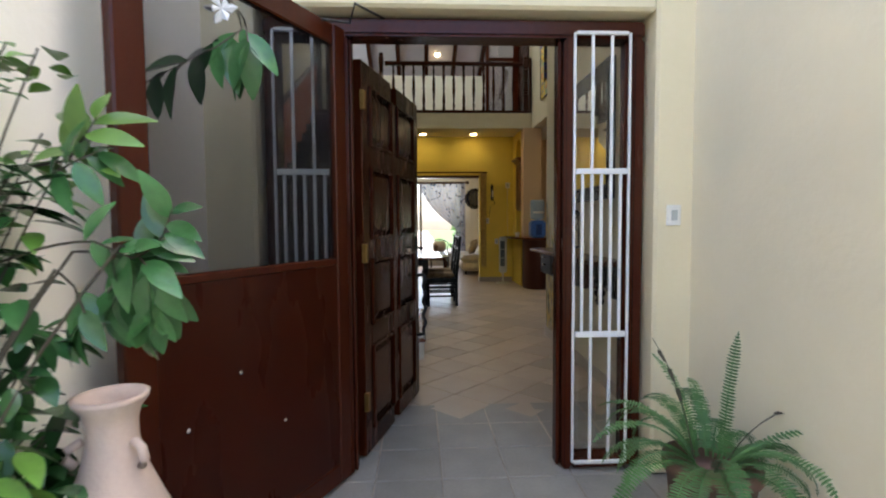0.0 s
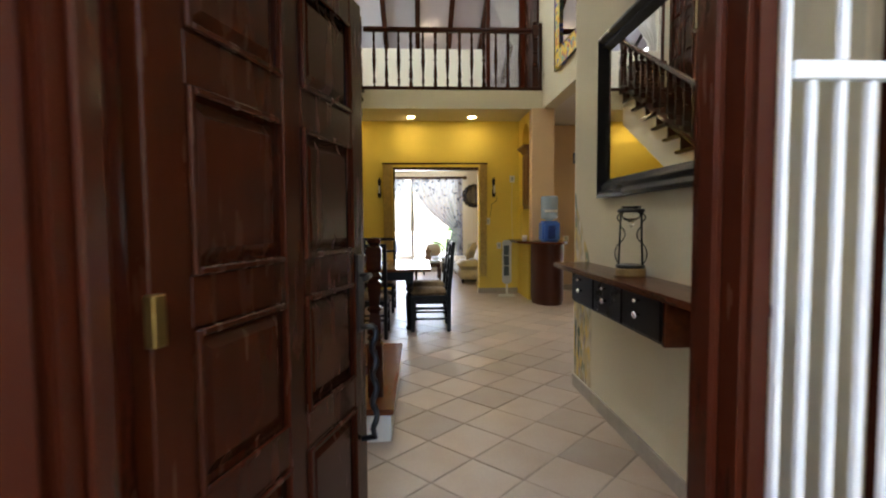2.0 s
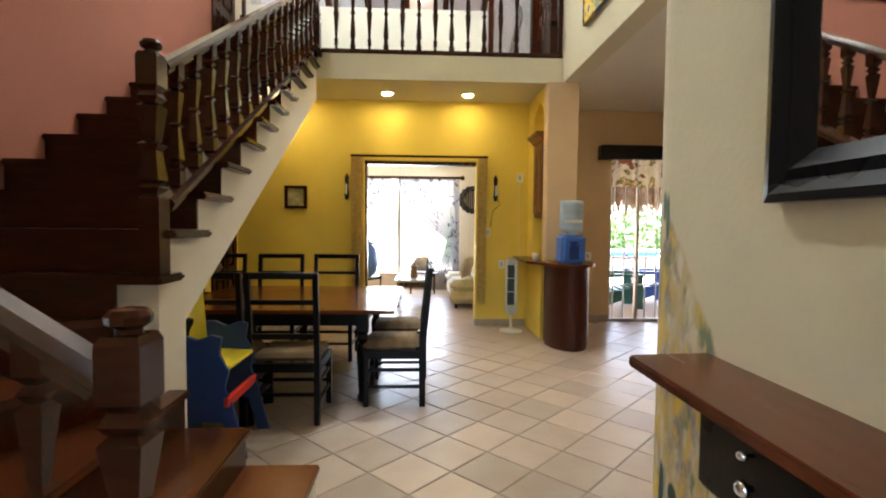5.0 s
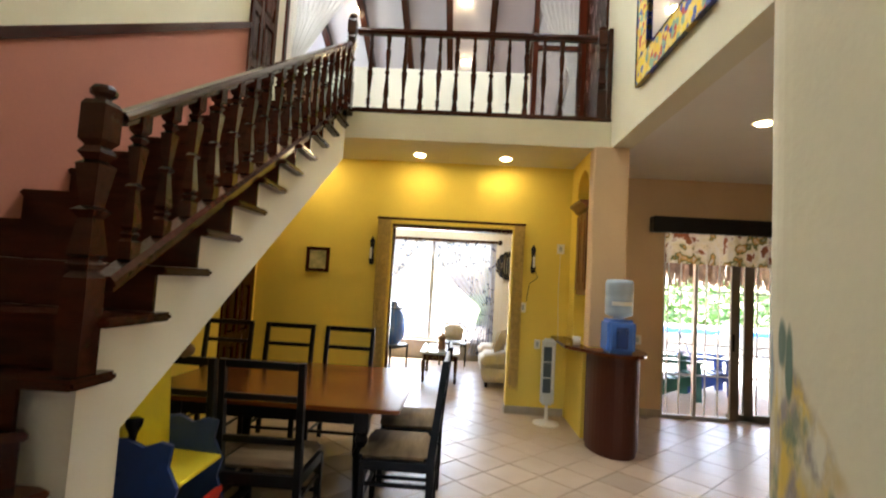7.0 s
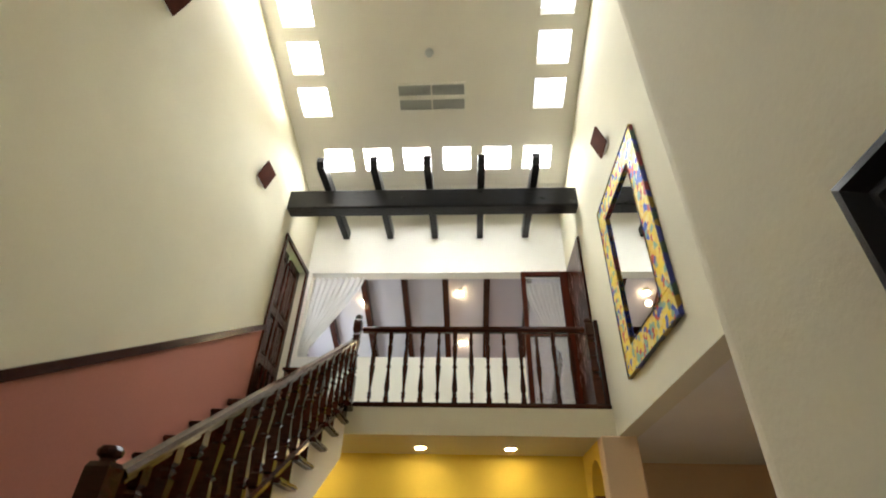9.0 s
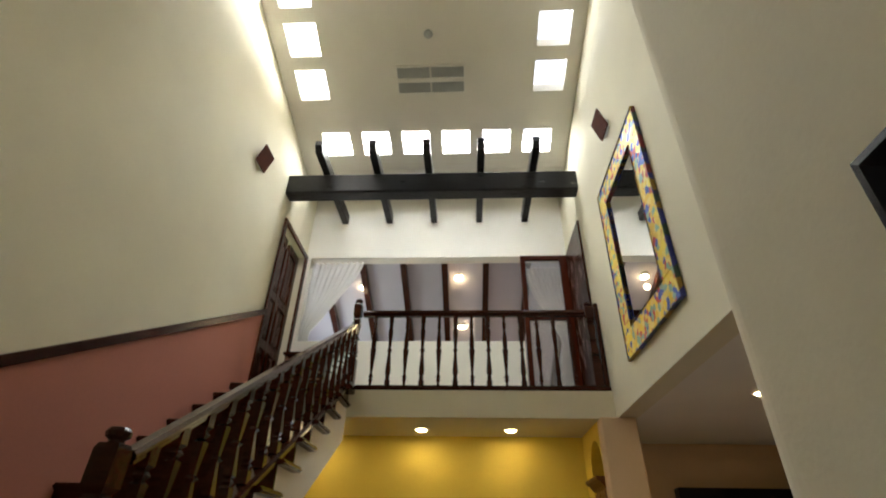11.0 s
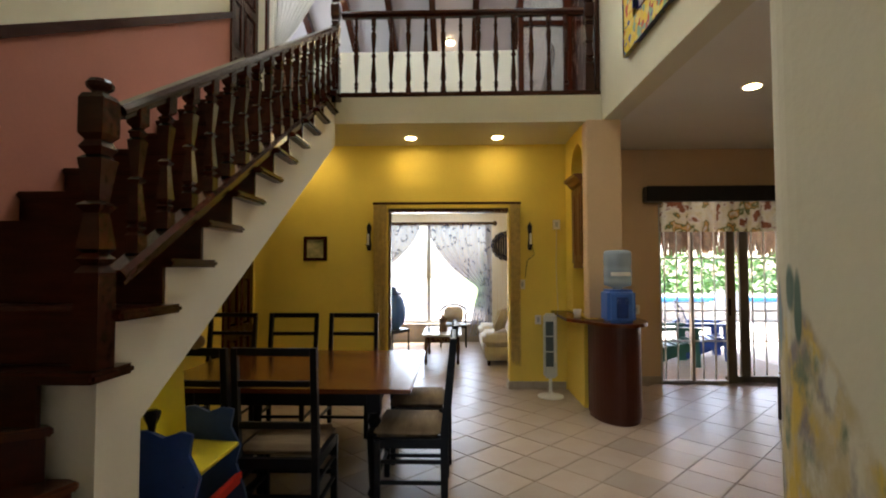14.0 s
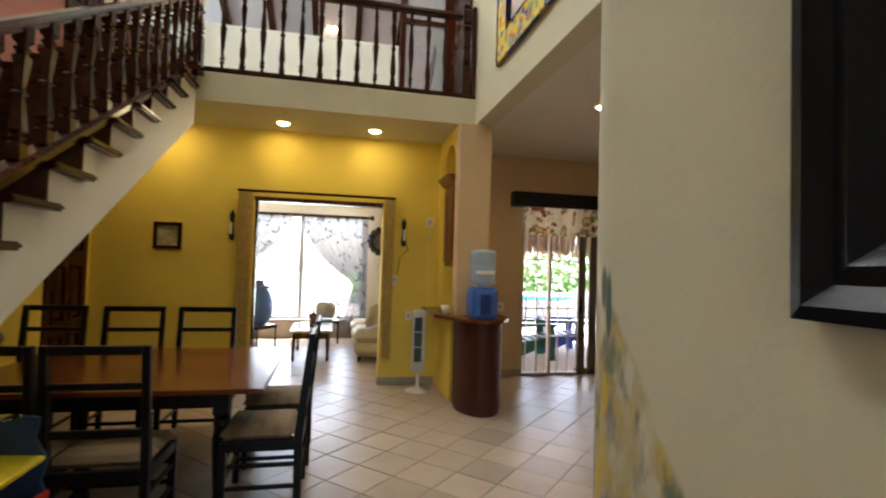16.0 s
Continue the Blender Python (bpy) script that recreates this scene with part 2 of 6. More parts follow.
def mural():
    m = mat("mural_plaster", (0.62, 0.565, 0.40), 0.8, var=0.04, scale=1.2, fine=45, bump=0.12)
    nt = m.node_tree
    b = nt.nodes["Principled BSDF"]
    src = b.inputs["Base Color"].links[0].from_socket
    geo = nt.nodes.new("ShaderNodeNewGeometry")
    sep = nt.nodes.new("ShaderNodeSeparateXYZ")
    nt.links.new(geo.outputs["Position"], sep.inputs[0])
    ns = nt.nodes.new("ShaderNodeTexNoise")
    ns.inputs["Scale"].default_value, ns.inputs["Detail"].default_value = 6, 5
    mp = nt.nodes.new("ShaderNodeMapping")
    mp.inputs["Scale"].default_value = (1, 1, 0.45)
    nt.links.new(geo.outputs["Position"], mp.inputs[0])
    nt.links.new(mp.outputs[0], ns.inputs["Vector"])

    def step(sock, a, z):
        r = nt.nodes.new("ShaderNodeMapRange")
        r.interpolation_type = "SMOOTHSTEP"
        r.inputs[1].default_value, r.inputs[2].default_value = a, z
        nt.links.new(sock, r.inputs[0])
        return r.outputs[0]

    def mul(p, q):
        x = nt.nodes.new("ShaderNodeMath")
        x.operation = "MULTIPLY"
        nt.links.new(p, x.inputs[0]), nt.links.new(q, x.inputs[1])
        return x.outputs[0]

    base = src
    slope = nt.nodes.new("ShaderNodeMath")
    slope.operation, slope.inputs[1].default_value = "MULTIPLY_ADD", -1.35
    nt.links.new(sep.outputs[1], slope.inputs[0]), nt.links.new(sep.outputs[2], slope.inputs[2])
    wavy = nt.nodes.new("ShaderNodeMath")
    wavy.operation, wavy.inputs[1].default_value = "MULTIPLY_ADD", 0.22
    nt.links.new(ns.outputs[0], wavy.inputs[0]), nt.links.new(slope.outputs[0], wavy.inputs[2])
    zone = mul(mul(step(wavy.outputs[0], -6.19, -6.25), step(sep.outputs[2], 1.46, 1.40)), step(sep.outputs[1], 5.36, 5.46))
    for lo, hi, seed, col in ((0.30, 0.60, 0, (0.46, 0.36, 0.17)), (0.44, 0.62, 3, (0.26, 0.22, 0.20)), (0.48, 0.64, 5, (0.62, 0.42, 0.06)), (0.53, 0.66, 7, (0.16, 0.20, 0.12)), (0.52, 0.68, 11, (0.60, 0.56, 0.42))):
        n = nt.nodes.new("ShaderNodeTexNoise")
        n.noise_dimensions = "4D"
        n.inputs["W"].default_value, n.inputs["Scale"].default_value, n.inputs["Detail"].default_value = seed, 16, 6
        nt.links.new(mp.outputs[0], n.inputs["Vector"])
        mx = nt.nodes.new("ShaderNodeMixRGB")
        nt.links.new(mul(step(n.outputs[0], lo, hi), zone), mx.inputs[0])
        nt.links.new(base, mx.inputs[1])
        mx.inputs[2].default_value = (*col, 1)
        base = mx.outputs[0]
    for cy, cz0, ry, rz, cl in ((5.774, 1.452, 0.026, 0.068, (0.11, 0.16, 0.12)), (5.748, 1.41, 0.018, 0.10, (0.09, 0.14, 0.10)), (5.84, 1.38, 0.02, 0.12, (0.24, 0.30, 0.30)), (5.66, 0.45, 0.035, 0.05, (0.03, 0.06, 0.04)), (5.74, 0.40, 0.018, 0.14, (0.03, 0.06, 0.04)), (5.67, 0.33, 0.018, 0.09, (0.04, 0.07, 0.04))):
        vs = []
        for sock, c0, rad in ((sep.outputs[1], cy, ry), (sep.outputs[2], cz0, rz)):
            sub = nt.nodes.new("ShaderNodeMath")
            sub.operation, sub.inputs[1].default_value = "SUBTRACT", c0
            nt.links.new(sock, sub.inputs[0])
            div = nt.nodes.new("ShaderNodeMath")
            div.operation, div.inputs[1].default_value = "DIVIDE", rad
            nt.links.new(sub.outputs[0], div.inputs[0])
            vs.append(mul(div.outputs[0], div.outputs[0]))
        add = nt.nodes.new("ShaderNodeMath")
        nt.links.new(vs[0], add.inputs[0]), nt.links.new(vs[1], add.inputs[1])
        wob = nt.nodes.new("ShaderNodeMath")
        wob.operation = "MULTIPLY_ADD"
        wob.inputs[1].default_value = 2.4
        nt.links.new(ns.outputs[0], wob.inputs[0]), nt.links.new(add.outputs[0], wob.inputs[2])
        mx = nt.nodes.new("ShaderNodeMixRGB")
        nt.links.new(step(wob.outputs[0], 2.15, 1.6), mx.inputs[0])
        nt.links.new(base, mx.inputs[1])
        mx.inputs[2].default_value = (*cl, 1)
        base = mx.outputs[0]
    nt.links.new(base, b.inputs["Base Color"])
    return m


MURAL = mural()


# ---- mesh tools ----
def box(bm, x0, y0, z0, x1, y1, z1, bev=0.0, m=None, segs=1):
    made = bmesh.ops.create_cube(bm, size=1.0)["verts"]
    for v in made:
        v.co = Vector(((x0 + x1) / 2 + v.co.x * (x1 - x0), (y0 + y1) / 2 + v.co.y * (y1 - y0), (z0 + z1) / 2 + v.co.z * (z1 - z0)))
    if bev:
        edges = list({e for v in made for e in v.link_edges})
        res = bmesh.ops.bevel(bm, geom=edges, offset=bev, segments=segs, affect="EDGES", clamp_overlap=True)
        made = list({v for f in res["faces"] for v in f.verts} | {v for v in made if v.is_valid})
    if m is not None:
        bmesh.ops.transform(bm, matrix=m, verts=made)
    return made


def lathe(bm, rings, segs=12, m=None, turn=0.0):
    """rings: (radius, z) from the bottom up."""
    rows, made = [], []
    for r, z in rings:
        row = [bm.verts.new((r * math.cos(turn + 2 * math.pi * k / segs), r * math.sin(turn + 2 * math.pi * k / segs), z)) for k in range(segs)]
        rows.append(row)
        made += row
    for a, b in zip(rows, rows[1:]):
        for k in range(segs):
            bm.faces.new((a[k], a[(k + 1) % segs], b[(k + 1) % segs], b[k]))
    bm.faces.new(rows[0][::-1]), bm.faces.new(rows[-1])
    if m is not None:
        bmesh.ops.transform(bm, matrix=m, verts=made)
    return made


def tube(bm, pts, r, segs=6):
    pts = [Vector(p) for p in pts]
    rows = []
    for i, p in enumerate(pts):
        d = (pts[min(i + 1, len(pts) - 1)] - pts[max(i - 1, 0)]).normalized()
        a = d.cross(Vector((0, 0, 1)) if abs(d.z) < 0.9 else Vector((1, 0, 0))).normalized()
        b = d.cross(a)
        rr = r[i] if isinstance(r, (list, tuple)) else r
        rows.append([bm.verts.new(p + rr * (math.cos(2 * math.pi * k / segs) * a + math.sin(2 * math.pi * k / segs) * b)) for k in range(segs)])
    for a, b in zip(rows, rows[1:]):
        for k in range(segs):
            bm.faces.new((a[k], a[(k + 1) % segs], b[(k + 1) % segs], b[k]))
    bm.faces.new(rows[0][::-1]), bm.faces.new(rows[-1])


def prism(bm, poly, axis, a, b):
    """A polygon of (u, v) drawn out along an axis from a to b. axis x: (y, z); y: (x, z); z: (x, y)."""
    def at(u, v, w):
        return {"x": (w, u, v), "y": (u, w, v), "z": (u, v, w)}[axis]
    lo = [bm.verts.new(at(u, v, a)) for u, v in poly]
    hi = [bm.verts.new(at(u, v, b)) for u, v in poly]
    n = len(poly)
    for k in range(n):
        bm.faces.new((lo[k], lo[(k + 1) % n], hi[(k + 1) % n], hi[k]))
    bm.faces.new(lo[::-1]), bm.faces.new(hi)


def finish(name, bm, material, smooth=False):
    bmesh.ops.recalc_face_normals(bm, faces=bm.faces)
    me = bpy.data.meshes.new(name)
    bm.to_mesh(me)
    bm.free()
    me.materials.append(material)
    if smooth:
        for p in me.polygons:
            p.use_smooth = True
    return me


def part(name, bm, material, parent, label="", smooth=False):
    ob = new(name, finish(name, bm, material, smooth))
    ob.parent = parent
    if label:
        tagged(ob, label)
    return ob


def solid(name, bm, material, label, category, kind="", group="", smooth=False):
    return tagged(new(name, finish(name, bm, material, smooth)), label, category, group, kind)


def thing(name, label, category, group="", m=None, kind=""):
    ob = new(name)
    if m is not None:
        ob.matrix_basis = m
    return tagged(ob, label, category, group, kind)


def slab(name, boxes, material, label, category="wall", bev=0.0):
    bm = bmesh.new()
    for b in boxes:
        box(bm, *b, bev)
    return solid(name, bm, material, label, category, "structure")


def B():
    return bmesh.new()


# ---- shell of the house ----
XL, XR, XA = -1.53, 1.83, 2.60
YB, YU, YS, YL = 10.757, 11.07, 11.08, 14.9
SOF, FL2 = 3.07, 3.36
slab("ground", [(-60, -60, -0.4, 60, 80, -0.02)], GRASS, "green lawn spreading round the house", "ground")
slab("floor", [(-2.7, 2.9, -0.15, 6.0, 15.1, -0.006)], GROUT, "diagonal beige ceramic tile floor with grey grout", "floor")
slab("pavement", [(-3.0, -4.0, -0.15, 4.5, 2.9, -0.006)], GROUT, "grey ceramic porch tiles laid straight", "floor")
# first box is added: pale ground that makes the living window's view burn out
slab("patio", [(-30, 15.1, -0.2, 1.5, 75, -0.011), (1.5, 15.1, -0.2, 14.0, 24.0, -0.01), (6.0, 11.3, -0.2, 14.0, 15.1, -0.01), (2.75, 11.28, -0.2, 6.0, 15.1, -0.012)], PATIO, "pale stone paving of the pool patio, with an added bright stretch", "ground")
# front wall with the doorway niche
FX0, FX1, FZ = -0.33, 1.535, 2.26
slab("wall_front", [(-1.8, 2.70, 0, FX0 - 0.02, 3.05, 9.2), (FX1 + 0.02, 2.70, 0, 6.0, 3.05, 9.2), (FX0 - 0.02, 2.70, FZ + 0.015, FX1 + 0.02, 3.05, 9.2)], PORCH, "cream plastered front wall round the entrance", bev=0.015)
slab("wall_porch_west", [(-0.80, -2.2, 0, -0.58, 2.70, 3.4)], PSIDE, "pale plastered side wall of the porch")
slab("wall_porch_east", [(1.74, -2.2, 0, 1.96, 2.70, 3.4)], PEAST, "cream plastered side wall of the porch")
# west wall of the hall, with a door below the balcony and one on it
WY = 9.9
slab("wall_west", [(XL - 0.2, 3.05, 0, XL, 6.4, 9.2), (XL - 0.2, 6.4, 2.0, XL, 10.05, 9.2), (XL - 0.2, 10.05, 5.80, XL, YU + 0.2, 9.2), (XL - 0.2, 10.98, FL2, XL, YU + 0.2, 5.80)], CREAM, "cream plastered high wall beside the staircase")
slab("wall_west_lower", [(XL - 0.2, 6.4, 0, XL, WY, 2.0), (XL - 0.2, WY, 2.1, XL, YB, SOF), (XL - 0.2, 10.66, 0, XL, YB, 2.1), (XL - 0.2, WY, 2.0, XL, 10.05, 2.1)], YELLOW, "yellow plastered wall under the staircase")
bm = B()
prism(bm, [(3.05, 1.0), (6.6, 1.0), (10.0, 3.2), (10.0, 4.37), (6.87, 2.60), (5.2, 1.66), (3.05, 1.66)], "x", XL, XL + 0.008)
solid("wall_panel", bm, SALMON, "salmon painted dado rising along the stairs", "wall", "structure")
bm = B()
prism(bm, [(5.0, 1.60), (6.87, 2.60), (10.0, 4.365), (10.0, 4.445), (6.87, 2.68), (5.0, 1.68)], "x", XL, XL + 0.035)
solid("trim", bm, RAILW, "sloping dark wood dado rail on the stair wall", "trim", "structure")
# mirror wall with its rounded end
R = 0.25
bm = B()
arc = [(XR + R - R * math.cos(a), 5.74 + R * math.sin(a)) for a in [math.pi / 2 * k / 12 for k in range(13)]]
prism(bm, [(XR, 3.05)] + arc + [(6.0, 5.99), (6.0, 5.79), (XR + R, 5.7), (XR + 0.2, 5.5), (XR + 0.2, 3.05)], "z", 0, 9.2)
ob = solid("wall_mirror", bm, MURAL, "cream wall with rounded corner and faded flower mural", "wall", "structure")
bm = B()
prism(bm, [(XR - 0.015, 3.05)] + [(XR + R - (R + 0.015) * math.cos(a), 5.74 + (R + 0.015) * math.sin(a)) for a in [math.pi / 2 * k / 12 for k in range(13)]] + [(2.4, 6.005), (2.4, 5.99), (XR + R, 5.99), (XR, 5.74), (XR, 3.05)], "z", 0, 0.095)
solid("baseboard", bm, BASEB, "beige tile skirting following the rounded wall", "baseboard", "structure")
# wall over the dining arch
slab("wall_east_upper", [(XA, 5.99, SOF - 0.002, XA + 0.2, 11.27, 9.2)], CREAM, "cream plastered upper wall above the dining room opening")
# balcony slab and dining ceiling
slab("balcony_floor", [(XL, 9.80, SOF, XA, 15.3, FL2)], CREAM, "cream plastered balcony slab edge", "floor")
slab("ceiling_dining", [(XA + 0.2, 5.99, SOF, 6.0, 11.28, SOF + 0.2), (XA, 5.99, SOF, XA + 0.2, 9.8, SOF + 0.001)], CEIL, "flat white plaster ceiling of the dining side", "ceiling")
# yellow wall with the wide opening
OX0, OX1, OZ = 0.17, 1.70, 2.265
slab("wall_yellow", [(-2.6, YB, 0, OX0, YB + 0.2, SOF), (OX1, YB, 0, 2.62, YB + 0.2, SOF), (OX0, YB, OZ, OX1, YB + 0.2, SOF)], YELLOW, "bright yellow plastered wall with a wide opening")
slab("baseboard_yellow", [(OX1 - 0.01, YB - 0.012, 0, 2.40, YB, 0.095), (-1.5, YB - 0.012, 0, OX0 + 0.01, YB, 0.095), (OX1 - 0.012, YB, 0, OX1, YB + 0.2, 0.095)], BASEB, "beige tile skirting along the yellow wall", "baseboard")
slab("trim_opening", [(OX0 - 0.002, YB + 0.02, OZ - 0.05, OX1 + 0.002, YB + 0.18, OZ - 0.001), (OX0 + 0.001, YB + 0.09, 0, OX0 + 0.03, YB + 0.18, OZ - 0.05)], FRAMEW, "dark wood lining of the wide opening", "trim")
# short wall with arched niche, pillar
bm = B()
for b in ((2.42, 9.9, 1.0, 2.62, 9.93, SOF), (2.42, 10.45, 1.0, 2.62, YB, SOF), (2.56, 9.93, 1.0, 2.62, 10.45, SOF), (2.42, 9.95, 0, 2.62, YB, 0.94)):
    box(bm, *b)
prism(bm, [(10.19 - 0.26 * math.cos(math.pi * k / 14), 2.66 + 0.26 * math.sin(math.pi * k / 14)) for k in range(15)] + [(10.45, SOF), (9.93, SOF)], "x", 2.42, 2.559)
solid("wall_niche", bm, YELLOW, "short yellow wall with a tall arched niche beside the bar", "wall", "structure")
slab("pillar", [(2.41, 9.72, 0.98, 2.775, 9.9, SOF - 0.001), (2.62, 9.9, 0.98, 2.775, 10.05, SOF - 0.001)], TAN, "pale tan plastered square pillar rising from the bar", "pillar", bev=0.012)
# dining side walls
DX0, DX1, DZ = 3.70, 5.60, 2.34
bm = B()
prism(bm, [(2.62, 0), (DX0, 0), (DX0, DZ), (DX1, DZ), (DX1, 0), (6.2, 0), (6.2, SOF), (2.62, SOF)], "y", YS, YS + 0.2)
solid("wall_dining_north", bm, TAN, "tan plastered wall round the patio doors", "wall", "structure")
slab("wall_dining_east", [(6.0, 5.79, 0, 6.2, YS, SOF)], TAN, "tan plastered side wall of the dining room")
slab("baseboard_dining", [(2.63, YS - 0.012, 0, DX0, YS, 0.095)], BASEB, "grey beige tile skirting below the tan wall", "baseboard")
# living room
slab("wall_living_west", [(-2.7, YB, 0, -2.5, 15.1, SOF)], CREAM, "cream plastered side wall of the living room")
slab("wall_living_east", [(2.52, YB + 0.2, 0, 2.72, 15.1, SOF)], TAN, "tan plastered side wall of the living room")
LX0, LX1, LZ0, LZ1 = -1.25, 1.70, 0.36, 2.40
slab("wall_living_north", [(-2.5, YL, 0, LX0, YL + 0.2, SOF), (LX1, YL, 0, 2.52, YL + 0.2, SOF), (LX0, YL, 0, LX1, YL + 0.2, LZ0), (LX0, YL, LZ1, LX1, YL + 0.2, SOF)], CREAM, "beige plastered wall round the wide window")
slab("ceiling_living", [(-2.5, YB + 0.2, 2.86, 2.52, YL, SOF - 0.002)], CEIL, "white plaster ceiling of the living room", "ceiling")
# upper back wall with the wide opening, parapet and room behind
slab("wall_upper_back", [(XL, YU, 5.84, XA, YU + 0.2, 7.3), (XL, YU, FL2, XL + 0.08, YU + 0.2, 5.84), (XL + 0.08, YU, FL2, 1.86, YU + 0.15, 4.43)], WHITEP, "off-white plastered wall with a wide indoor opening")
slab("wall_upper_room", [(-2.5, YU + 0.2, FL2, -2.3, 12.0, 7.2), (-2.5, 13.6, FL2, -2.3, 15.3, 7.2), (-2.5, 12.0, FL2, -2.3, 13.6, 4.1), (-2.5, 12.0, 5.3, -2.3, 13.6, 7.2), (3.2, YU + 0.2, FL2, 3.4, 15.3, 7.2), (-2.5, 15.1, FL2, 3.4, 15.3, 5.6), (-2.5, YU, FL2, XL, YU + 0.2, 7.2), (XA, YU + 0.2, FL2, 3.4, YU + 0.4, 7.2)], LILAC, "pale lilac walls of the upper room")
bm = B()
prism(bm, [(YU + 0.2, 6.70), (15.3, 5.02), (15.3, 5.22), (YU + 0.2, 6.90)], "x", -2.5, 3.4)
solid("ceiling_upper_room", bm, LILAC, "sloping pale lilac ceiling of the upper room", "ceiling", "structure")
# high sloping ceiling with square skylights round its edge
K = -0.282


def cz(y):
    return 7.05 + K * (y - 10.35)


holes = []
for k in range(6):
    x = -1.14 + 0.61 * k
    holes.append((x, 9.70, x + 0.42, 10.08))
for k in range(4):
    y = 8.72 - 0.60 * k
    holes.append((2.0, y, 2.42, y + 0.42))
    holes.append((-1.32, y + 0.05, -0.90, y + 0.47))
xs = sorted({XL, XA, *[h[0] for h in holes], *[h[2] for h in holes]})
ys = sorted({3.05, 10.35, *[h[1] for h in holes], *[h[3] for h in holes]})
bm = B()
grid = {}


def gv(x, y, up):
    key = (round(x, 4), round(y, 4), up)
    if key not in grid:
        grid[key] = bm.verts.new((x, y, cz(y) + 0.14 * up))
    return grid[key]


open_cells = set()
for i in range(len(xs) - 1):
    for j in range(len(ys) - 1):
        cx, cy = (xs[i] + xs[i + 1]) / 2, (ys[j] + ys[j + 1]) / 2
        if any(h[0] < cx < h[2] and h[1] < cy < h[3] for h in holes):
            open_cells.add((i, j))
for i in range(len(xs) - 1):
    for j in range(len(ys) - 1):
        ring = [(xs[i], ys[j]), (xs[i + 1], ys[j]), (xs[i + 1], ys[j + 1]), (xs[i], ys[j + 1])]
        if (i, j) in open_cells:
            for k, (di, dj) in enumerate(((0, -1), (1, 0), (0, 1), (-1, 0))):
                if (i + di, j + dj) not in open_cells:
                    a, b = ring[k], ring[(k + 1) % 4]
                    bm.faces.new((gv(*a, 0), gv(*b, 0), gv(*b, 1), gv(*a, 1)))
        else:
            for up in (0, 1):
                bm.faces.new([gv(*p, up) for p in ring])
solid("ceiling_high", bm, CEIL, "high sloping off-white ceiling edged with square skylights", "ceiling", "structure")
slab("ceiling_strip", [(XL, 10.35, 7.05, XA, YU + 0.2, 7.19)], CEIL, "flat off-white ceiling strip above the balcony", "ceiling")
bm = B()
for x0, y0, x1, y1 in holes:
    vs = [bm.verts.new((x, y, cz(y) + 0.16)) for x, y in ((x0 - 0.03, y0 - 0.03), (x1 + 0.03, y0 - 0.03), (x1 + 0.03, y1 + 0.03), (x0 - 0.03, y1 + 0.03))]
    bm.faces.new(vs)
ob = solid("skylight_glazing", bm, sheer("frosted_glazing", (0.9, 0.9, 0.88), 0.0), "frosted square panes over the ceiling openings", "skylight", "structure")
# the sun stands to the east: the western row throws its beams at the wall beside it, the sky's light spreads from all rows
for nm, x, y, sx, sy, e, lean, pitch, fan_out in (("skylight_sun_west", -1.08, 8.05, 0.36, 2.2, 5.0, 52, -16, 55), ("skylight_light_west", -1.11, 7.6, 0.36, 3.0, 24, -38, -16, 130), ("skylight_light_east", 2.21, 8.05, 0.36, 2.2, 4, -30, -16, 110), ("skylight_light_north", 0.6, 9.89, 3.4, 0.36, 46, 0, 14, 170)):
    o = lamp(nm, "AREA", Matrix.Translation((x, y, cz(y) + 0.10)) @ Euler((radians(pitch), radians(lean), 0)).to_matrix().to_4x4(), e, SKYL, size=(sx, sy))
    o.data.spread = radians(fan_out)

# ---- roof timbers ----
bm = B()
box(bm, XL - 0.1, 9.80, 6.165, XA + 0.1, 10.02, 6.50, 0.02)
solid("ceiling_beam", bm, BEAMW, "heavy black wooden beam spanning above the balcony", "beam")
for k in range(5):
    x = -0.98 + 0.745 * k
    bm = B()
    prism(bm, [(9.30, 6.585), (9.36, 6.505), (YU, 6.505), (YU, 6.665), (9.30, 6.665)], "x", x - 0.05, x + 0.05)
    solid("rafter", bm, BEAMW, "short black rafter resting across the heavy beam", "rafter", group="rafters")
for k in range(8):
    x = -2.34 + 0.745 * k
    bm = B()
    prism(bm, [(YU + 0.22, 6.55), (15.1, 4.95), (15.1, 5.09), (YU + 0.22, 6.69)], "x", x - 0.055, x + 0.055)
    solid("roof_beam", bm, STAIRW, "dark sloping ceiling beam of the upper room", "beam", group="upper room beams")


def downlight(x, y, z, energy=0.27):
    th = thing("ceiling_light", "small round recessed ceiling lamp, lit", "lamp", "recessed lamps", Matrix.Translation((x, y, z)))
    bm = B()
    prof = [(0.062, -0.004), (0.078, -0.012), (0.088, -0.006), (0.088, 0.0)]
    lathe(bm, prof, 20)
    part("trim_ring", bm, WPLAST, th, smooth=True)
    bm = B()
    lathe(bm, [(0.055, -0.018), (0.060, -0.0125)], 20)
    part("bulb", bm, LAMPG, th, "glowing warm lamp face")
    lamp("lamp_light", "AREA", look((x, y, z - 0.03), (x, y + 0.001, 0)), energy, WARM, size=(0.1, 0.1))


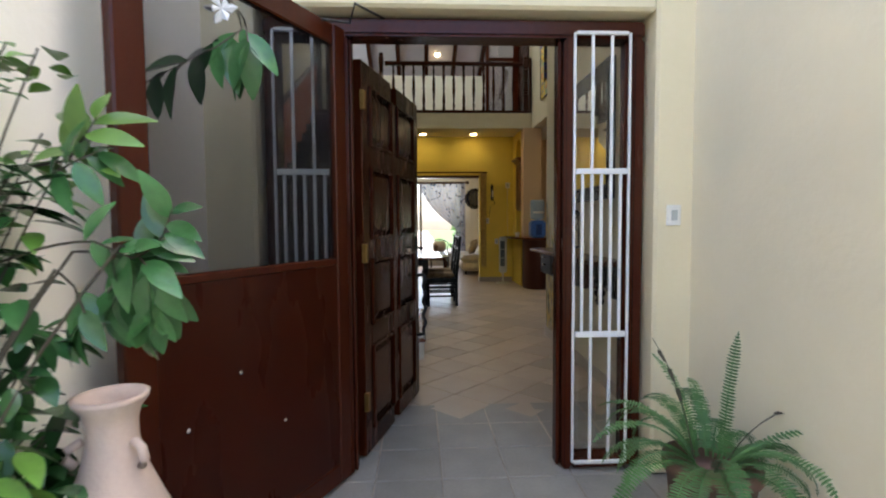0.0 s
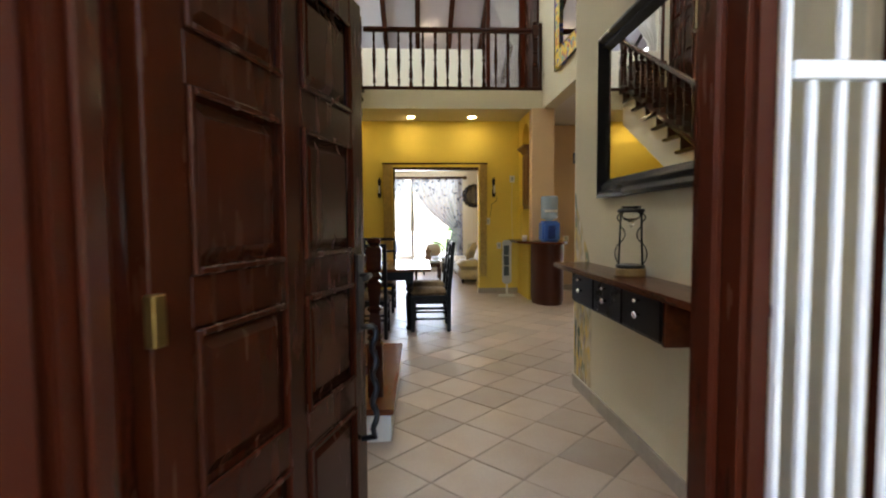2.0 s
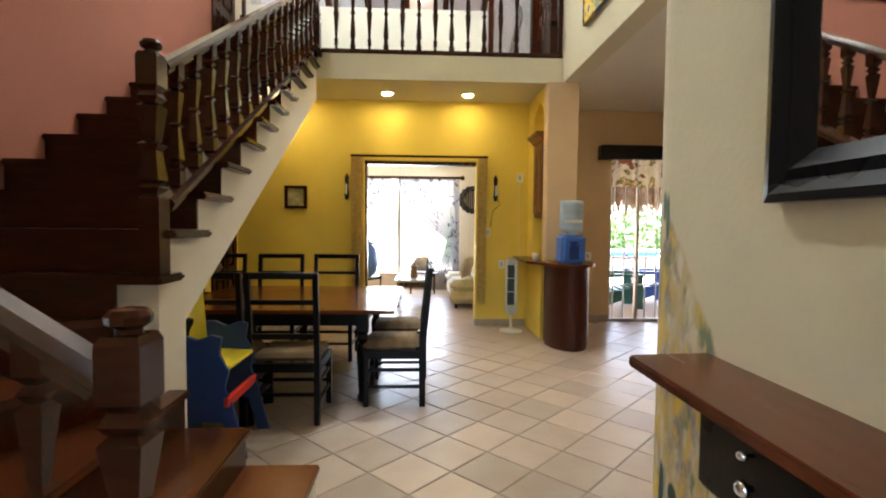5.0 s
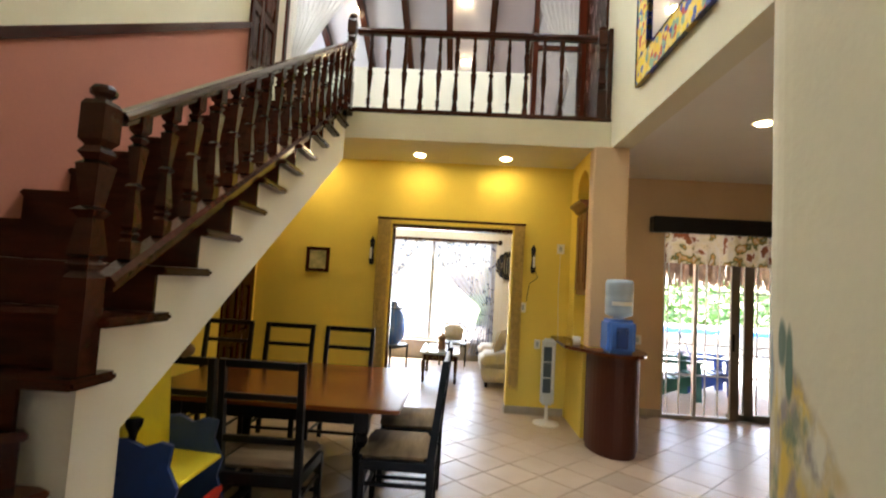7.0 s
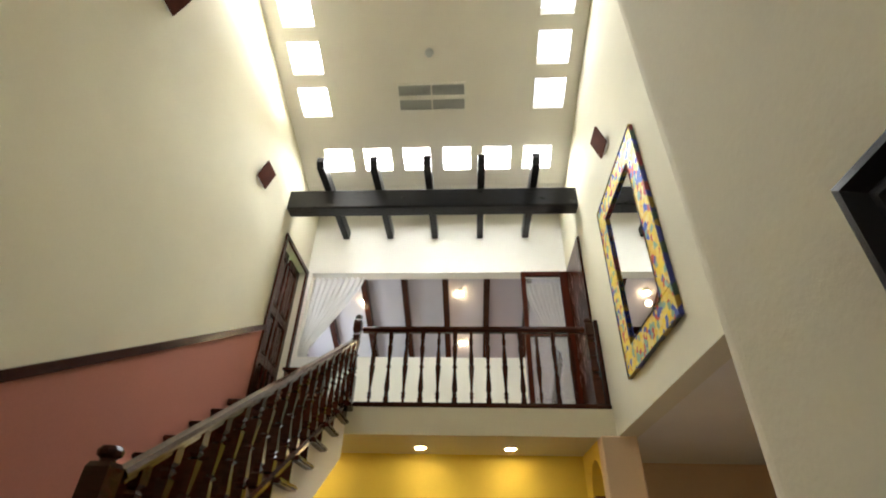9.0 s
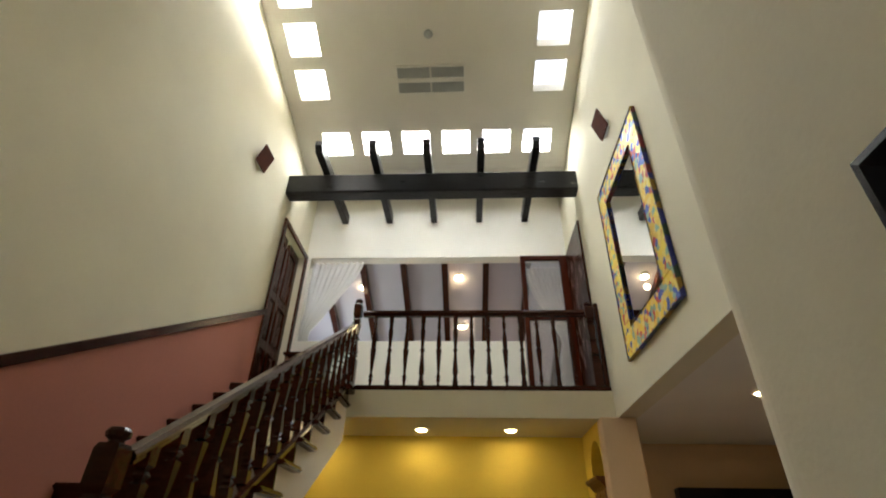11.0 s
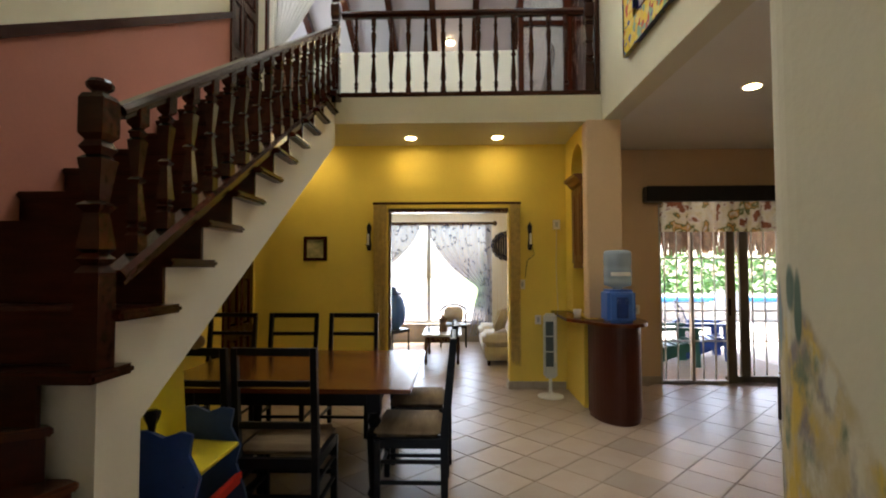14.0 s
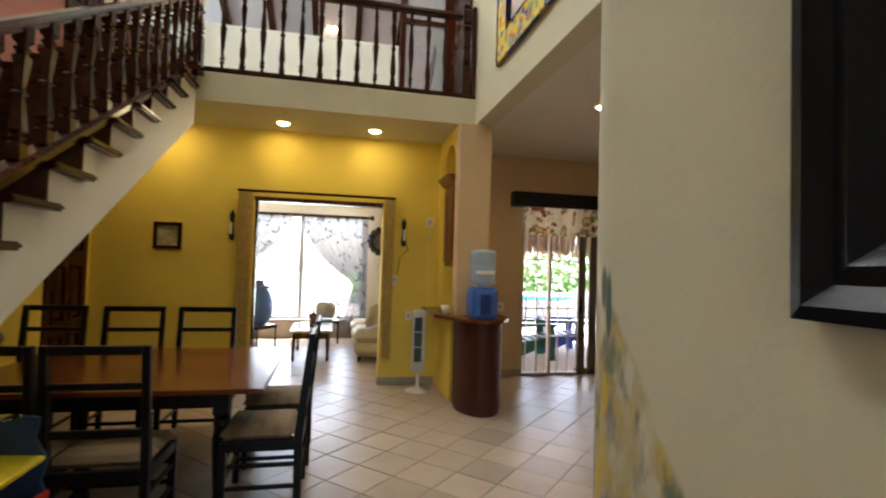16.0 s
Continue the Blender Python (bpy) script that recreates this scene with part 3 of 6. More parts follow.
downlight(0.503, 10.38, SOF)
downlight(1.537, 10.38, SOF)
downlight(3.594, 8.814, SOF, 0.6)
downlight(-0.75, 10.38, SOF)
for x, y in ((0.89, 12.4), (0.93, 13.57), (-0.9, 12.6)):
    z = 6.70 - 0.409 * (y - YU - 0.2)
    th = thing("spot_lamp", "small round warm lamp on the sloping ceiling", "lamp", "upper room lamps", Matrix.Translation((x, y, z - 0.03)))
    bm = B()
    lathe(bm, [(0.07, 0.0), (0.085, 0.03), (0.085, 0.06)], 16)
    part("housing", bm, WPLAST, th)
    bm = B()
    lathe(bm, [(0.03, -0.05), (0.065, -0.03), (0.07, -0.001)], 16)
    part("bulb", bm, LAMPG, th, "glowing warm globe", True)
    lamp("lamp_light", "POINT", Matrix.Translation((x, y, z - 0.25)), 0.22, WARM, radius=0.06)

# vent grille and small detector on the high ceiling
cm = Matrix.Translation((0.57, 8.94, cz(8.94))) @ Euler((math.atan(K), 0, 0)).to_matrix().to_4x4()
vent = thing("ceiling_vent", "white rectangular air grille in the high ceiling", "vent", m=cm)
bm = B()
for b in ((-0.48, -0.21, -0.02, 0.48, -0.18, 0), (-0.48, 0.18, -0.02, 0.48, 0.21, 0), (-0.48, -0.18, -0.02, -0.46, 0.18, 0), (0.46, -0.18, -0.02, 0.48, 0.18, 0), (-0.46, -0.03, -0.02, 0.46, 0.03, 0), (-0.012, -0.18, -0.018, 0.012, 0.18, 0)):
    box(bm, *b)
part("frame", bm, WPLAST, vent)
bm = B()
box(bm, -0.46, -0.18, -0.004, 0.46, 0.18, -0.001)
part("backing", bm, GPLAST, vent, "dark backing behind the slats")
bm = B()
box(bm, -0.455, -0.004, -0.012, 0.455, 0.010, -0.009, 0, Euler((0.5, 0, 0)).to_matrix().to_4x4())
sl = finish("slat", bm, GPLAST)
for k in range(12):
    o = new("slat", sl)
    o.parent = vent
    o.location = (0, (-0.165 + 0.027 * k) if k < 6 else (0.035 + 0.027 * (k - 6)), 0)
det = thing("ceiling_detector", "small white round detector on the high ceiling", "detector", m=Matrix.Translation((0.57, 8.35, cz(8.35))) @ Euler((math.atan(K), 0, 0)).to_matrix().to_4x4())
bm = B()
lathe(bm, [(0.03, -0.06), (0.05, -0.04), (0.06, 0)], 16)
part("body", bm, GPLAST, det, smooth=True)


CLAYB = mat("brown_glazed_clay", (0.11, 0.03, 0.016), 0.8, spec=0.15, var=0.15, scale=9, fine=60, bump=0.06)


def wedge_lamp(x, y, z, s):
    th = thing("wall_lamp", "brown clay wedge-shaped wall uplighter", "lamp", "wall uplighters", Matrix.Translation((x, y, z)))
    bm = B()
    prism(bm, [(s * 0.025, 0), (s * 0.042, -0.004), (s * 0.125, 0.235), (s * 0.108, 0.24)], "y", -0.13, 0.13)
    part("shade", bm, CLAYB, th)
    bm = B()
    box(bm, 0 if s > 0 else -0.02, -0.09, 0.0, 0.02 if s > 0 else 0, 0.09, 0.12, 0.004)
    part("back_plate", bm, WPLAST, th)


wedge_lamp(XL, 8.90, 5.86, 1)
wedge_lamp(XL, 6.60, 5.86, 1)
wedge_lamp(XA, 8.36, 5.76, -1)


# ---- doors of the hall ----
def raised_field(bm, x0, z0, x1, z1, y0, y1, margin):
    """A panel field whose sloping margin rises from the depth y0 to y1."""
    lo = [bm.verts.new((x, y0, z)) for x, z in ((x0, z0), (x1, z0), (x1, z1), (x0, z1))]
    hi = [bm.verts.new((x, y1, z)) for x, z in ((x0 + margin, z0 + margin), (x1 - margin, z0 + margin), (x1 - margin, z1 - margin), (x0 + margin, z1 - margin))]
    for k in range(4):
        bm.faces.new((lo[k], lo[(k + 1) % 4], hi[(k + 1) % 4], hi[k]))
    bm.faces.new(lo[::-1]), bm.faces.new(hi)


def panel_door(name, label, w, h, m, mat_, rows, cols, t=0.045, rail=0.13):
    th = thing(name, label, "door", m=m)
    st = 0.11
    bm = B()
    box(bm, 0, -t / 2, 0, st, t / 2, h, 0.004)
    box(bm, w - st, -t / 2, 0, w, t / 2, h, 0.004)
    part("stile", bm, mat_, th)
    cw = (w - st * 2 - (cols - 1) * 0.1) / cols
    for c in range(1, cols):
        bm = B()
        x = st + c * cw + (c - 1) * 0.1
        box(bm, x + 0.001, -t / 2, rail, x + 0.099, t / 2, h - rail, 0.004)
        part("muntin", bm, mat_, th)
    zs = [0.0]
    for r in rows:
        zs.append(r)
    for z in zs + [h - rail]:
        bm = B()
        for c in range(cols):
            x = st + c * (cw + 0.1)
            box(bm, x + 0.001, -t / 2 + 0.001, z, x + cw - 0.001, t / 2 - 0.001, z + rail, 0.003)
        part("rail", bm, mat_, th)
    lims = [(a + rail, b) for a, b in zip(zs, zs[1:] + [h - rail])]
    for z0, z1 in lims:
        for c in range(cols):
            x = st + c * (cw + 0.1)
            bm = B()
            box(bm, x - 0.004, -0.008, z0 - 0.004, x + cw + 0.004, 0.008, z1 + 0.004)
            for sgn in (-1, 1):
                raised_field(bm, x + 0.022, z0 + 0.022, x + cw - 0.022, z1 - 0.022, sgn * 0.007, sgn * (t / 2 - 0.001), 0.034)
            part("panel", bm, mat_, th)
            bm = B()
            for sgn in (-1, 1):
                y0, y1 = sorted((sgn * (t / 2 - 0.002), sgn * (t / 2 + 0.012)))
                box(bm, x, y0, z0, x + 0.018, y1, z1, 0.004)
                box(bm, x + cw - 0.018, y0, z0, x + cw, y1, z1, 0.004)
                box(bm, x + 0.018, y0, z0, x + cw - 0.018, y1, z0 + 0.018, 0.004)
                box(bm, x + 0.018, y0, z1 - 0.018, x + cw - 0.018, y1, z1, 0.004)
            part("moulding", bm, mat_, th)
    return th


# entrance frame
DXH, DXM = 0.04, 1.13
ent = thing("door_frame", "red-brown varnished entrance frame with sidelight openings", "door frame", kind="structure")
for nm, b in (("head", (FX0, 2.78, 2.175, FX1, 2.92, 2.258)), ("jamb", (FX0, 2.78, 0, FX0 + 0.06, 2.92, 2.175)), ("jamb", (FX1 - 0.06, 2.78, 0, FX1, 2.92, 2.175)),
              ("mullion", (DXM, 2.775, 0, DXM + 0.05, 2.925, 2.175)), ("mullion", (DXH - 0.055, 2.775, 0, DXH + 0.03, 2.925, 2.175)), ("hinge_jamb", (DXH - 0.055, 2.927, 0, DXH + 0.022, 3.045, 2.172)),
              ("sill", (DXM + 0.05, 2.785, 0, FX1 - 0.06, 2.915, 0.05)), ("sill", (FX0 + 0.06, 2.785, 0, DXH - 0.055, 2.915, 0.05))):
    bm = B()
    box(bm, *b, 0.012, segs=2)
    part(nm, bm, FRAMEW, ent)
for x0, x1, z0, z1 in ((DXM + 0.05, DXM + 0.07, 0.05, 2.175), (FX1 - 0.08, FX1 - 0.06, 0.05, 2.175), (DXM - 0.02, DXM, 0, 2.175), (DXH + 0.03, DXH + 0.045, 0, 2.175)):
    bm = B()
    box(bm, x0, 2.83, z0, x1, 2.90, z1, 0.006)
    part("bead", bm, FRAMEW, ent)


def sidelight(x0, x1):
    th = thing("window_grille", "white painted steel bars over a narrow sidelight", "window grille", "sidelight grilles")
    y = 2.764
    ho = [0.045, 0.705, 1.52, 2.19]
    for a in (x0, x1 - 0.011):
        bm = B()
        box(bm, a, y - 0.008, 0.045, a + 0.011, y + 0.008, 2.19, 0.002)
        part("frame_bar", bm, WBARS, th)
    for z in ho:
        tk = 0.028 if 0.1 < z < 2 else 0.016
        bm = B()
        box(bm, x0 + 0.0145, y - 0.009, z - tk / 2, x1 - 0.0145, y + 0.009, z + tk / 2, 0.002)
        part("cross_bar", bm, WBARS, th)
    w = x1 - x0
    for z0, z1, n in ((0.06, 0.69, 2), (0.72, 1.505, 5), (1.535, 2.18, 2)):
        for k in range(n):
            x = x0 + w * (k + 1) / (n + 1)
            bm = B()
            box(bm, x - 0.007, y - 0.007, z0, x + 0.007, y + 0.007, z1, 0.002)
            part("bar", bm, WBARS, th)
    g = tagged(new("window_pane", None), "clear glass of the sidelight", "window", "", "structure")
    bm = B()
    box(bm, x0 + 0.01, 2.862, 0.05, x1 + 0.02, 2.867, 2.175)
    p = part("pane", bm, PANE, g)
    p.visible_shadow = False


sidelight(1.170, 1.456)
sidelight(-0.284, 0.004)
# open main door
d = Vector((0.30, 1.06)).normalized()
ang = math.degrees(math.atan2(d.y, d.x))
main = panel_door("entrance_door", "dark brown wooden panel door standing open inwards", 1.05, 2.11, pose(DXH + 0.05, 2.965, 0.012, 0, 0, ang), DOORW, (0.585, 1.06, 1.565), 2, 0.05, 0.112)
bm = B()
box(bm, 0.955, -0.036, 0.86, 1.01, -0.0255, 1.16, 0.004)
plate = part("lock_plate", bm, IRON, main, "dark iron lock plate")
bm = B()
tube(bm, [(0.98, -0.036, 1.08), (0.98, -0.075, 1.08), (0.90, -0.085, 1.075)], 0.010, 8)
part("lever", bm, IRON, main, smooth=True)
bm = B()
pts = [(0.985 + 0.008 * math.cos(k), -0.085 + 0.008 * math.sin(k), 0.45 + 0.017 * k) for k in range(26)]
tube(bm, [(0.985, -0.03, 0.88)] + [(0.985, -0.08, 0.885)] + pts[::-1] + [(0.985, -0.03, 0.44)], 0.012, 8)
part("pull_handle", bm, IRON, main, "twisted wrought iron pull", True)
for z in (0.25, 1.05, 1.85):
    bm = B()
    box(bm, -0.012, -0.045, z, 0.02, -0.02, z + 0.1, 0.003)
    part("hinge", bm, BRASS, main)
# open screen door
sd = Vector((-0.45 - 0.045, 1.82 - 2.77))
sang = math.degrees(math.atan2(sd.y, sd.x))
scr = thing("screen_door", "red-brown screen door open outwards, solid below, mesh above", "screen door", m=pose(0.045, 2.765, 0.02, 0, 0, sang))
for nm, b in (("stile", (0, -0.022, 0, 0.085, 0.022, 2.17)), ("stile", (0.985, -0.022, 0, 1.085, 0.022, 2.17)), ("rail", (0.086, -0.021, 2.07, 0.984, 0.021, 2.165)), ("rail", (0.086, -0.021, 1.055, 0.984, 0.021, 1.09)), ("rail", (0.086, -0.021, 0, 0.984, 0.021, 0.10))):
    bm = B()
    box(bm, *b, 0.006)
    part(nm, bm, FRAMEW, scr)
bm = B()
box(bm, 0.08, -0.012, 0.095, 0.99, 0.016, 1.06, 0.002)
part("lower_panel", bm, SCREENW, scr, "flat red-brown lower panel")
bm = B()
box(bm, 0.08, -0.001, 1.085, 0.99, 0.001, 2.075)
part("mesh", bm, MESH, scr, "dark insect mesh")
for k in range(3):
    bm = B()
    lathe(bm, [(0.006, 0), (0.008, 0.004), (0.003, 0.006)], 8, pose(0.45 + 0.22 * k, 0.017, 0.45 + 0.13 * ((k * 2) % 3), -90))
    part("screw", bm, CHROME, scr)
bm = B()
tube(bm, [(0.25, 2.74, 2.235), (0.14, 2.55, 2.22), (0.10, 2.68, 2.19), (-0.06, 2.58, 2.17)], 0.006, 6)
solid("door_closer", bm, IRON, "thin black folding arm of a door closer", "door closer")
# doors off the hall
for nm, lb, m, h in (("door_1", "dark wooden panel door under the stairs, closed", pose(XL + 0.0, 10.66, 0, 0, 0, -90), 2.09), ("door_2", "dark wooden panel door on the balcony, closed", pose(XL - 0.11, 10.98, FL2, 0, 0, -90), 2.42)):
    w = 0.76 if nm == "door_1" else 0.93
    th = panel_door(nm, lb, w, h, m, DOORW, (0.7, 1.4), 2)
    th["kind"] = "structure"
slab("trim_door", [(XL, 10.98, FL2, XL + 0.03, 11.06, 5.86), (XL, 9.98, FL2, XL + 0.03, 10.05, 5.86), (XL, 10.05, 5.79, XL + 0.03, 10.98, 5.86)], FRAMEW, "dark wood trim round the balcony door", "trim")
slab("trim_door_east", [(XA - 0.03, 10.05, FL2, XA, 10.98, 5.80)], DOORW, "dark wood door and frame on the balcony", "door")


# ---- staircase ----
RISE, RUN, Z0, Y0 = (3.385 - 1.143) / 11, 0.3215, 1.143, 6.068
stairs = thing("staircase", "dark wooden staircase with winders on a white plastered base", "staircase")
poly = [(6.365, 0.0), (6.365, Z0 - 0.04)]
for k in range(11):
    y, z = Y0 + 0.04 + RUN * (k + 1), Z0 + RISE * k - 0.04
    poly += [(y, z), (y, z + RISE)]
poly[-1] = (poly[-1][0], FL2 - 0.07)
poly += [(9.80, FL2 - 0.07), (9.80, 2.83), (6.62, 0.878), (6.62, 0.0)]
bm = B()
prism(bm, poly, "x", XL, -0.27)
part("stair_base", bm, WHITEP, stairs, "off-white plastered stringer and soffit")
for k in range(11):
    y, z = Y0 + RUN * k, Z0 + RISE * k
    y0 = y if k else 6.25
    bm = B()
    box(bm, XL, y0, z - 0.04, -0.20, y + RUN + 0.09, z, 0.012, segs=2)
    part("tread", bm, STAIRW, stairs)
    bm = B()
    box(bm, XL, y0 + 0.03, z - RISE + 0.001, -0.262 if k else -0.42, y0 + 0.05, z - 0.04)
    part("riser", bm, STAIRW, stairs)
bm = B()
box(bm, XL, Y0 + RUN * 11 + 0.02, FL2 - RISE, -0.262, 9.80, FL2 - 0.06)
part("riser", bm, STAIRW, stairs)
bm = B()
box(bm, XL, Y0 + RUN * 11 - 0.02, FL2 - 0.055, -0.2, 9.95, FL2 + 0.012, 0.01)
part("tread", bm, STAIRW, stairs)
# platform and lower steps
bm = B()
box(bm, XL, 4.86, 0, 0.443, 6.30, 0.165)
box(bm, -0.255, 6.28, 0, 0.443, 6.41, 0.165)
part("platform_base", bm, WHITEP, stairs)
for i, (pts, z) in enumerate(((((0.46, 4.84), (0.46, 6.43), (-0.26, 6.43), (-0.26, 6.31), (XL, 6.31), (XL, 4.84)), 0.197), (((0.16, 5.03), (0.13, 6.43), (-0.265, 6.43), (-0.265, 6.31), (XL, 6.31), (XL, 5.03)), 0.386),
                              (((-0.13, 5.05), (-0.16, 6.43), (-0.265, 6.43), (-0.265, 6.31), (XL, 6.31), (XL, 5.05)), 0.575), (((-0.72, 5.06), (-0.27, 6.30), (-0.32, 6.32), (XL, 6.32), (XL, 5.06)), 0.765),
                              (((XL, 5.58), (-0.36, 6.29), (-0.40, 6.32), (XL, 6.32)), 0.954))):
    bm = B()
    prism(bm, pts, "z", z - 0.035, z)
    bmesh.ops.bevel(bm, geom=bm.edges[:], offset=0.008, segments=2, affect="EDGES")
    # lit platform gets the lighter wood, shaded steps the darker copy
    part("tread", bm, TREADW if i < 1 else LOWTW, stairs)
    if i:
        bm = B()
        prism(bm, [(x - 0.03 if x > XL else x, y) for x, y in pts], "z", z - 0.19, z - 0.036)
        part("riser", bm, STAIRW, stairs)


def newel(x, y, z0, z1):
    """A square-cut post: block, notched collars, two tapers and a round cap."""
    bm = B()
    w, hgt = 0.047, z1 - z0
    cut = [(1.0, 0.0), (1.0, 0.325), (0.62, 0.35), (0.98, 0.372), (0.60, 0.392), (0.96, 0.405), (0.60, 0.53), (1.0, 0.556), (0.58, 0.572), (0.98, 0.716), (0.60, 0.732), (0.96, 0.756), (0.66, 0.782), (1.0, 0.802), (1.0, 0.925), (0.82, 0.943)]
    lathe(bm, [(w * r * math.sqrt(2), z0 + hgt * u) for r, u in cut], 4, Matrix.Translation((x, y, 0)), math.pi / 4)
    lathe(bm, [(w * 0.62, z0 + hgt * 0.944), (w * 0.60, z0 + hgt * 0.955), (w * 0.95, z0 + hgt * 0.966), (w * 1.0, z0 + hgt * 0.982), (w * 0.78, z0 + hgt * 0.996), (w * 0.3, z1)], 10, Matrix.Translation((x, y, 0)))
    return bm


SQUARE_CUT = [(1.0, 0.0), (1.0, 0.12), (0.55, 0.145), (0.92, 0.17), (0.50, 0.195), (0.92, 0.22), (0.46, 0.47), (0.90, 0.495), (0.46, 0.52), (0.92, 0.765), (0.48, 0.79), (0.90, 0.82), (0.52, 0.85), (1.0, 0.88), (1.0, 1.0)]
ROUND_CUT = [(0.95, 0.0), (0.95, 0.09), (0.55, 0.10), (0.85, 0.125), (0.55, 0.15), (0.85, 0.17), (0.95, 0.20), (0.90, 0.25), (0.45, 0.47), (0.80, 0.485), (0.80, 0.51), (0.45, 0.525), (0.62, 0.60), (0.90, 0.74), (0.86, 0.79), (0.50, 0.82), (0.88, 0.85), (0.55, 0.875), (0.85, 0.89), (0.85, 1.0)]
SLIM_CUT = [(0.50, 0.0), (0.45, 0.07), (0.80, 0.09), (0.50, 0.115), (0.82, 0.14), (0.42, 0.17), (0.45, 0.21), (0.92, 0.46), (0.98, 0.485), (0.98, 0.51), (0.62, 0.525), (0.85, 0.56), (0.78, 0.66), (0.42, 0.80), (0.80, 0.825), (0.50, 0.85), (0.82, 0.875), (0.48, 0.90), (0.55, 1.0)]


def baluster(x, y, z0, z1, half=0.030, cut=SQUARE_CUT):
    bm = B()
    square = cut is SQUARE_CUT
    lathe(bm, [(r * half * (math.sqrt(2) if square else 1), z0 + (z1 - z0) * u) for r, u in cut], 4 if square else 10, Matrix.Translation((x, y, 0)), math.pi / 4 if square else 0)
    return bm


def rail_bar(bm, p, q, w, h):
    """A moulded bar from p to q, its top at the ends' height."""
    p, q = Vector(p), Vector(q)
    d = (q - p).normalized()
    side = d.cross(Vector((0, 0, 1))).normalized()
    up = side.cross(d).normalized()
    prof = [(-0.5, -0.35), (-0.35, 0.0), (0.35, 0.0), (0.5, -0.35), (0.5, -0.6), (0.32, -0.75), (0.32, -1.0), (-0.32, -1.0), (-0.32, -0.75), (-0.5, -0.6)]
    a = [bm.verts.new(p + side * (u * w) + up * (v * h)) for u, v in prof]
    b = [bm.verts.new(q + side * (u * w) + up * (v * h)) for u, v in prof]
    n = len(prof)
    for k in range(n):
        bm.faces.new((a[k], a[(k + 1) % n], b[(k + 1) % n], b[k]))
    bm.faces.new(a[::-1]), bm.faces.new(b)


XRL = -0.285
srail = thing("stair_railing", "dark varnished turned-baluster railing up the stairs", "railing")


def railz(y):
    return 2.135 + 0.600 * (y - 6.43)


def shoez(y):
    return 1.50 + 0.585 * (y - 6.45)


part("newel_post", newel(XRL, 6.365, Z0, 2.215), STAIRW, srail)
part("newel_post", newel(XRL, 9.87, FL2, 4.50), STAIRW, srail)
bm = B()
rail_bar(bm, (XRL, 6.45, railz(6.45)), (XRL, 9.83, railz(9.83)), 0.068, 0.058)
part("handrail", bm, RAILW, srail, "glossy dark handrail")
bm = B()
rail_bar(bm, (XRL, 6.45, shoez(6.45)), (XRL, 9.83, shoez(9.83)), 0.09, 0.07)
part("bottom_rail", bm, STAIRW, srail)
y = 6.585
while y < 9.8:
    part("baluster", baluster(XRL, y, shoez(y) - 0.01, railz(y) - 0.045), STAIRW, srail)
    y += 0.200
lrail = thing("lower_railing", "dark varnished railing beside the lowest steps", "railing")
part("newel_post", newel(0.335, 5.10, 0.197, 1.20), STAIRW, lrail)
part("newel_post", newel(-0.36, 5.12, 0.575, 1.655), STAIRW, lrail)
bm = B()
rail_bar(bm, (0.30, 5.10, 1.075), (-0.32, 5.12, 1.465), 0.075, 0.08)
part("handrail", bm, RAILW, lrail)
bm = B()
rail_bar(bm, (0.30, 5.10, 0.37), (-0.32, 5.12, 0.77), 0.09, 0.075)
part("bottom_rail", bm, STAIRW, lrail)
for x in (0.135, -0.075, -0.24):
    f = (0.30 - x) / 0.62
    part("baluster", baluster(x, 5.11, 0.36 + 0.4 * f, 1.03 + 0.39 * f), STAIRW, lrail)
brail = thing("balcony_railing", "dark varnished turned-baluster railing along the balcony", "railing")
part("newel_post", newel(2.49, 9.87, FL2, 4.45), STAIRW, brail)
bm = B()
rail_bar(bm, (XRL + 0.07, 9.87, 4.34), (2.43, 9.87, 4.34), 0.075, 0.075)
part("handrail", bm, STAIRW, brail)
bm = B()
box(bm, XRL + 0.07, 9.795, FL2 + 0.001, XA - 0.001, 9.96, FL2 + 0.055, 0.012)
part("bottom_rail", bm, STAIRW, brail)
for k in range(13):
    part("baluster", baluster(-0.055 + 0.192 * k, 9.87, FL2 + 0.05, 4.28, 0.033, ROUND_CUT if k % 2 else SLIM_CUT), STAIRW, brail)
bm = B()
box(bm, 2.55, 9.82, FL2 + 0.06, XA - 0.002, 9.95, 4.42, 0.01)
part("wall_post", bm, STAIRW, brail)

# lattice chest on the balcony
chest = thing("lattice_chest", "low dark wooden chest with a lattice front on the balcony", "chest")
bm = B()
box(bm, -1.46, 10.80, FL2 + 0.012, -0.88, 11.06, 4.12, 0.006)
part("body", bm, STAIRW, chest)
bm = B()
box(bm, -1.48, 10.76, 4.12, -0.86, 11.065, 4.16, 0.008)
part("top", bm, STAIRW, chest)
for k in range(7):
    bm = B()
    box(bm, -1.44 + 0.085 * k, 10.785, 3.46, -1.42 + 0.085 * k, 10.80, 4.10)
    part("slat", bm, CABW, chest)
for k in range(7):
    bm = B()
    box(bm, -1.45, 10.775, 3.50 + 0.092 * k, -0.89, 10.785, 3.52 + 0.092 * k)
    part("slat", bm, CABW, chest)
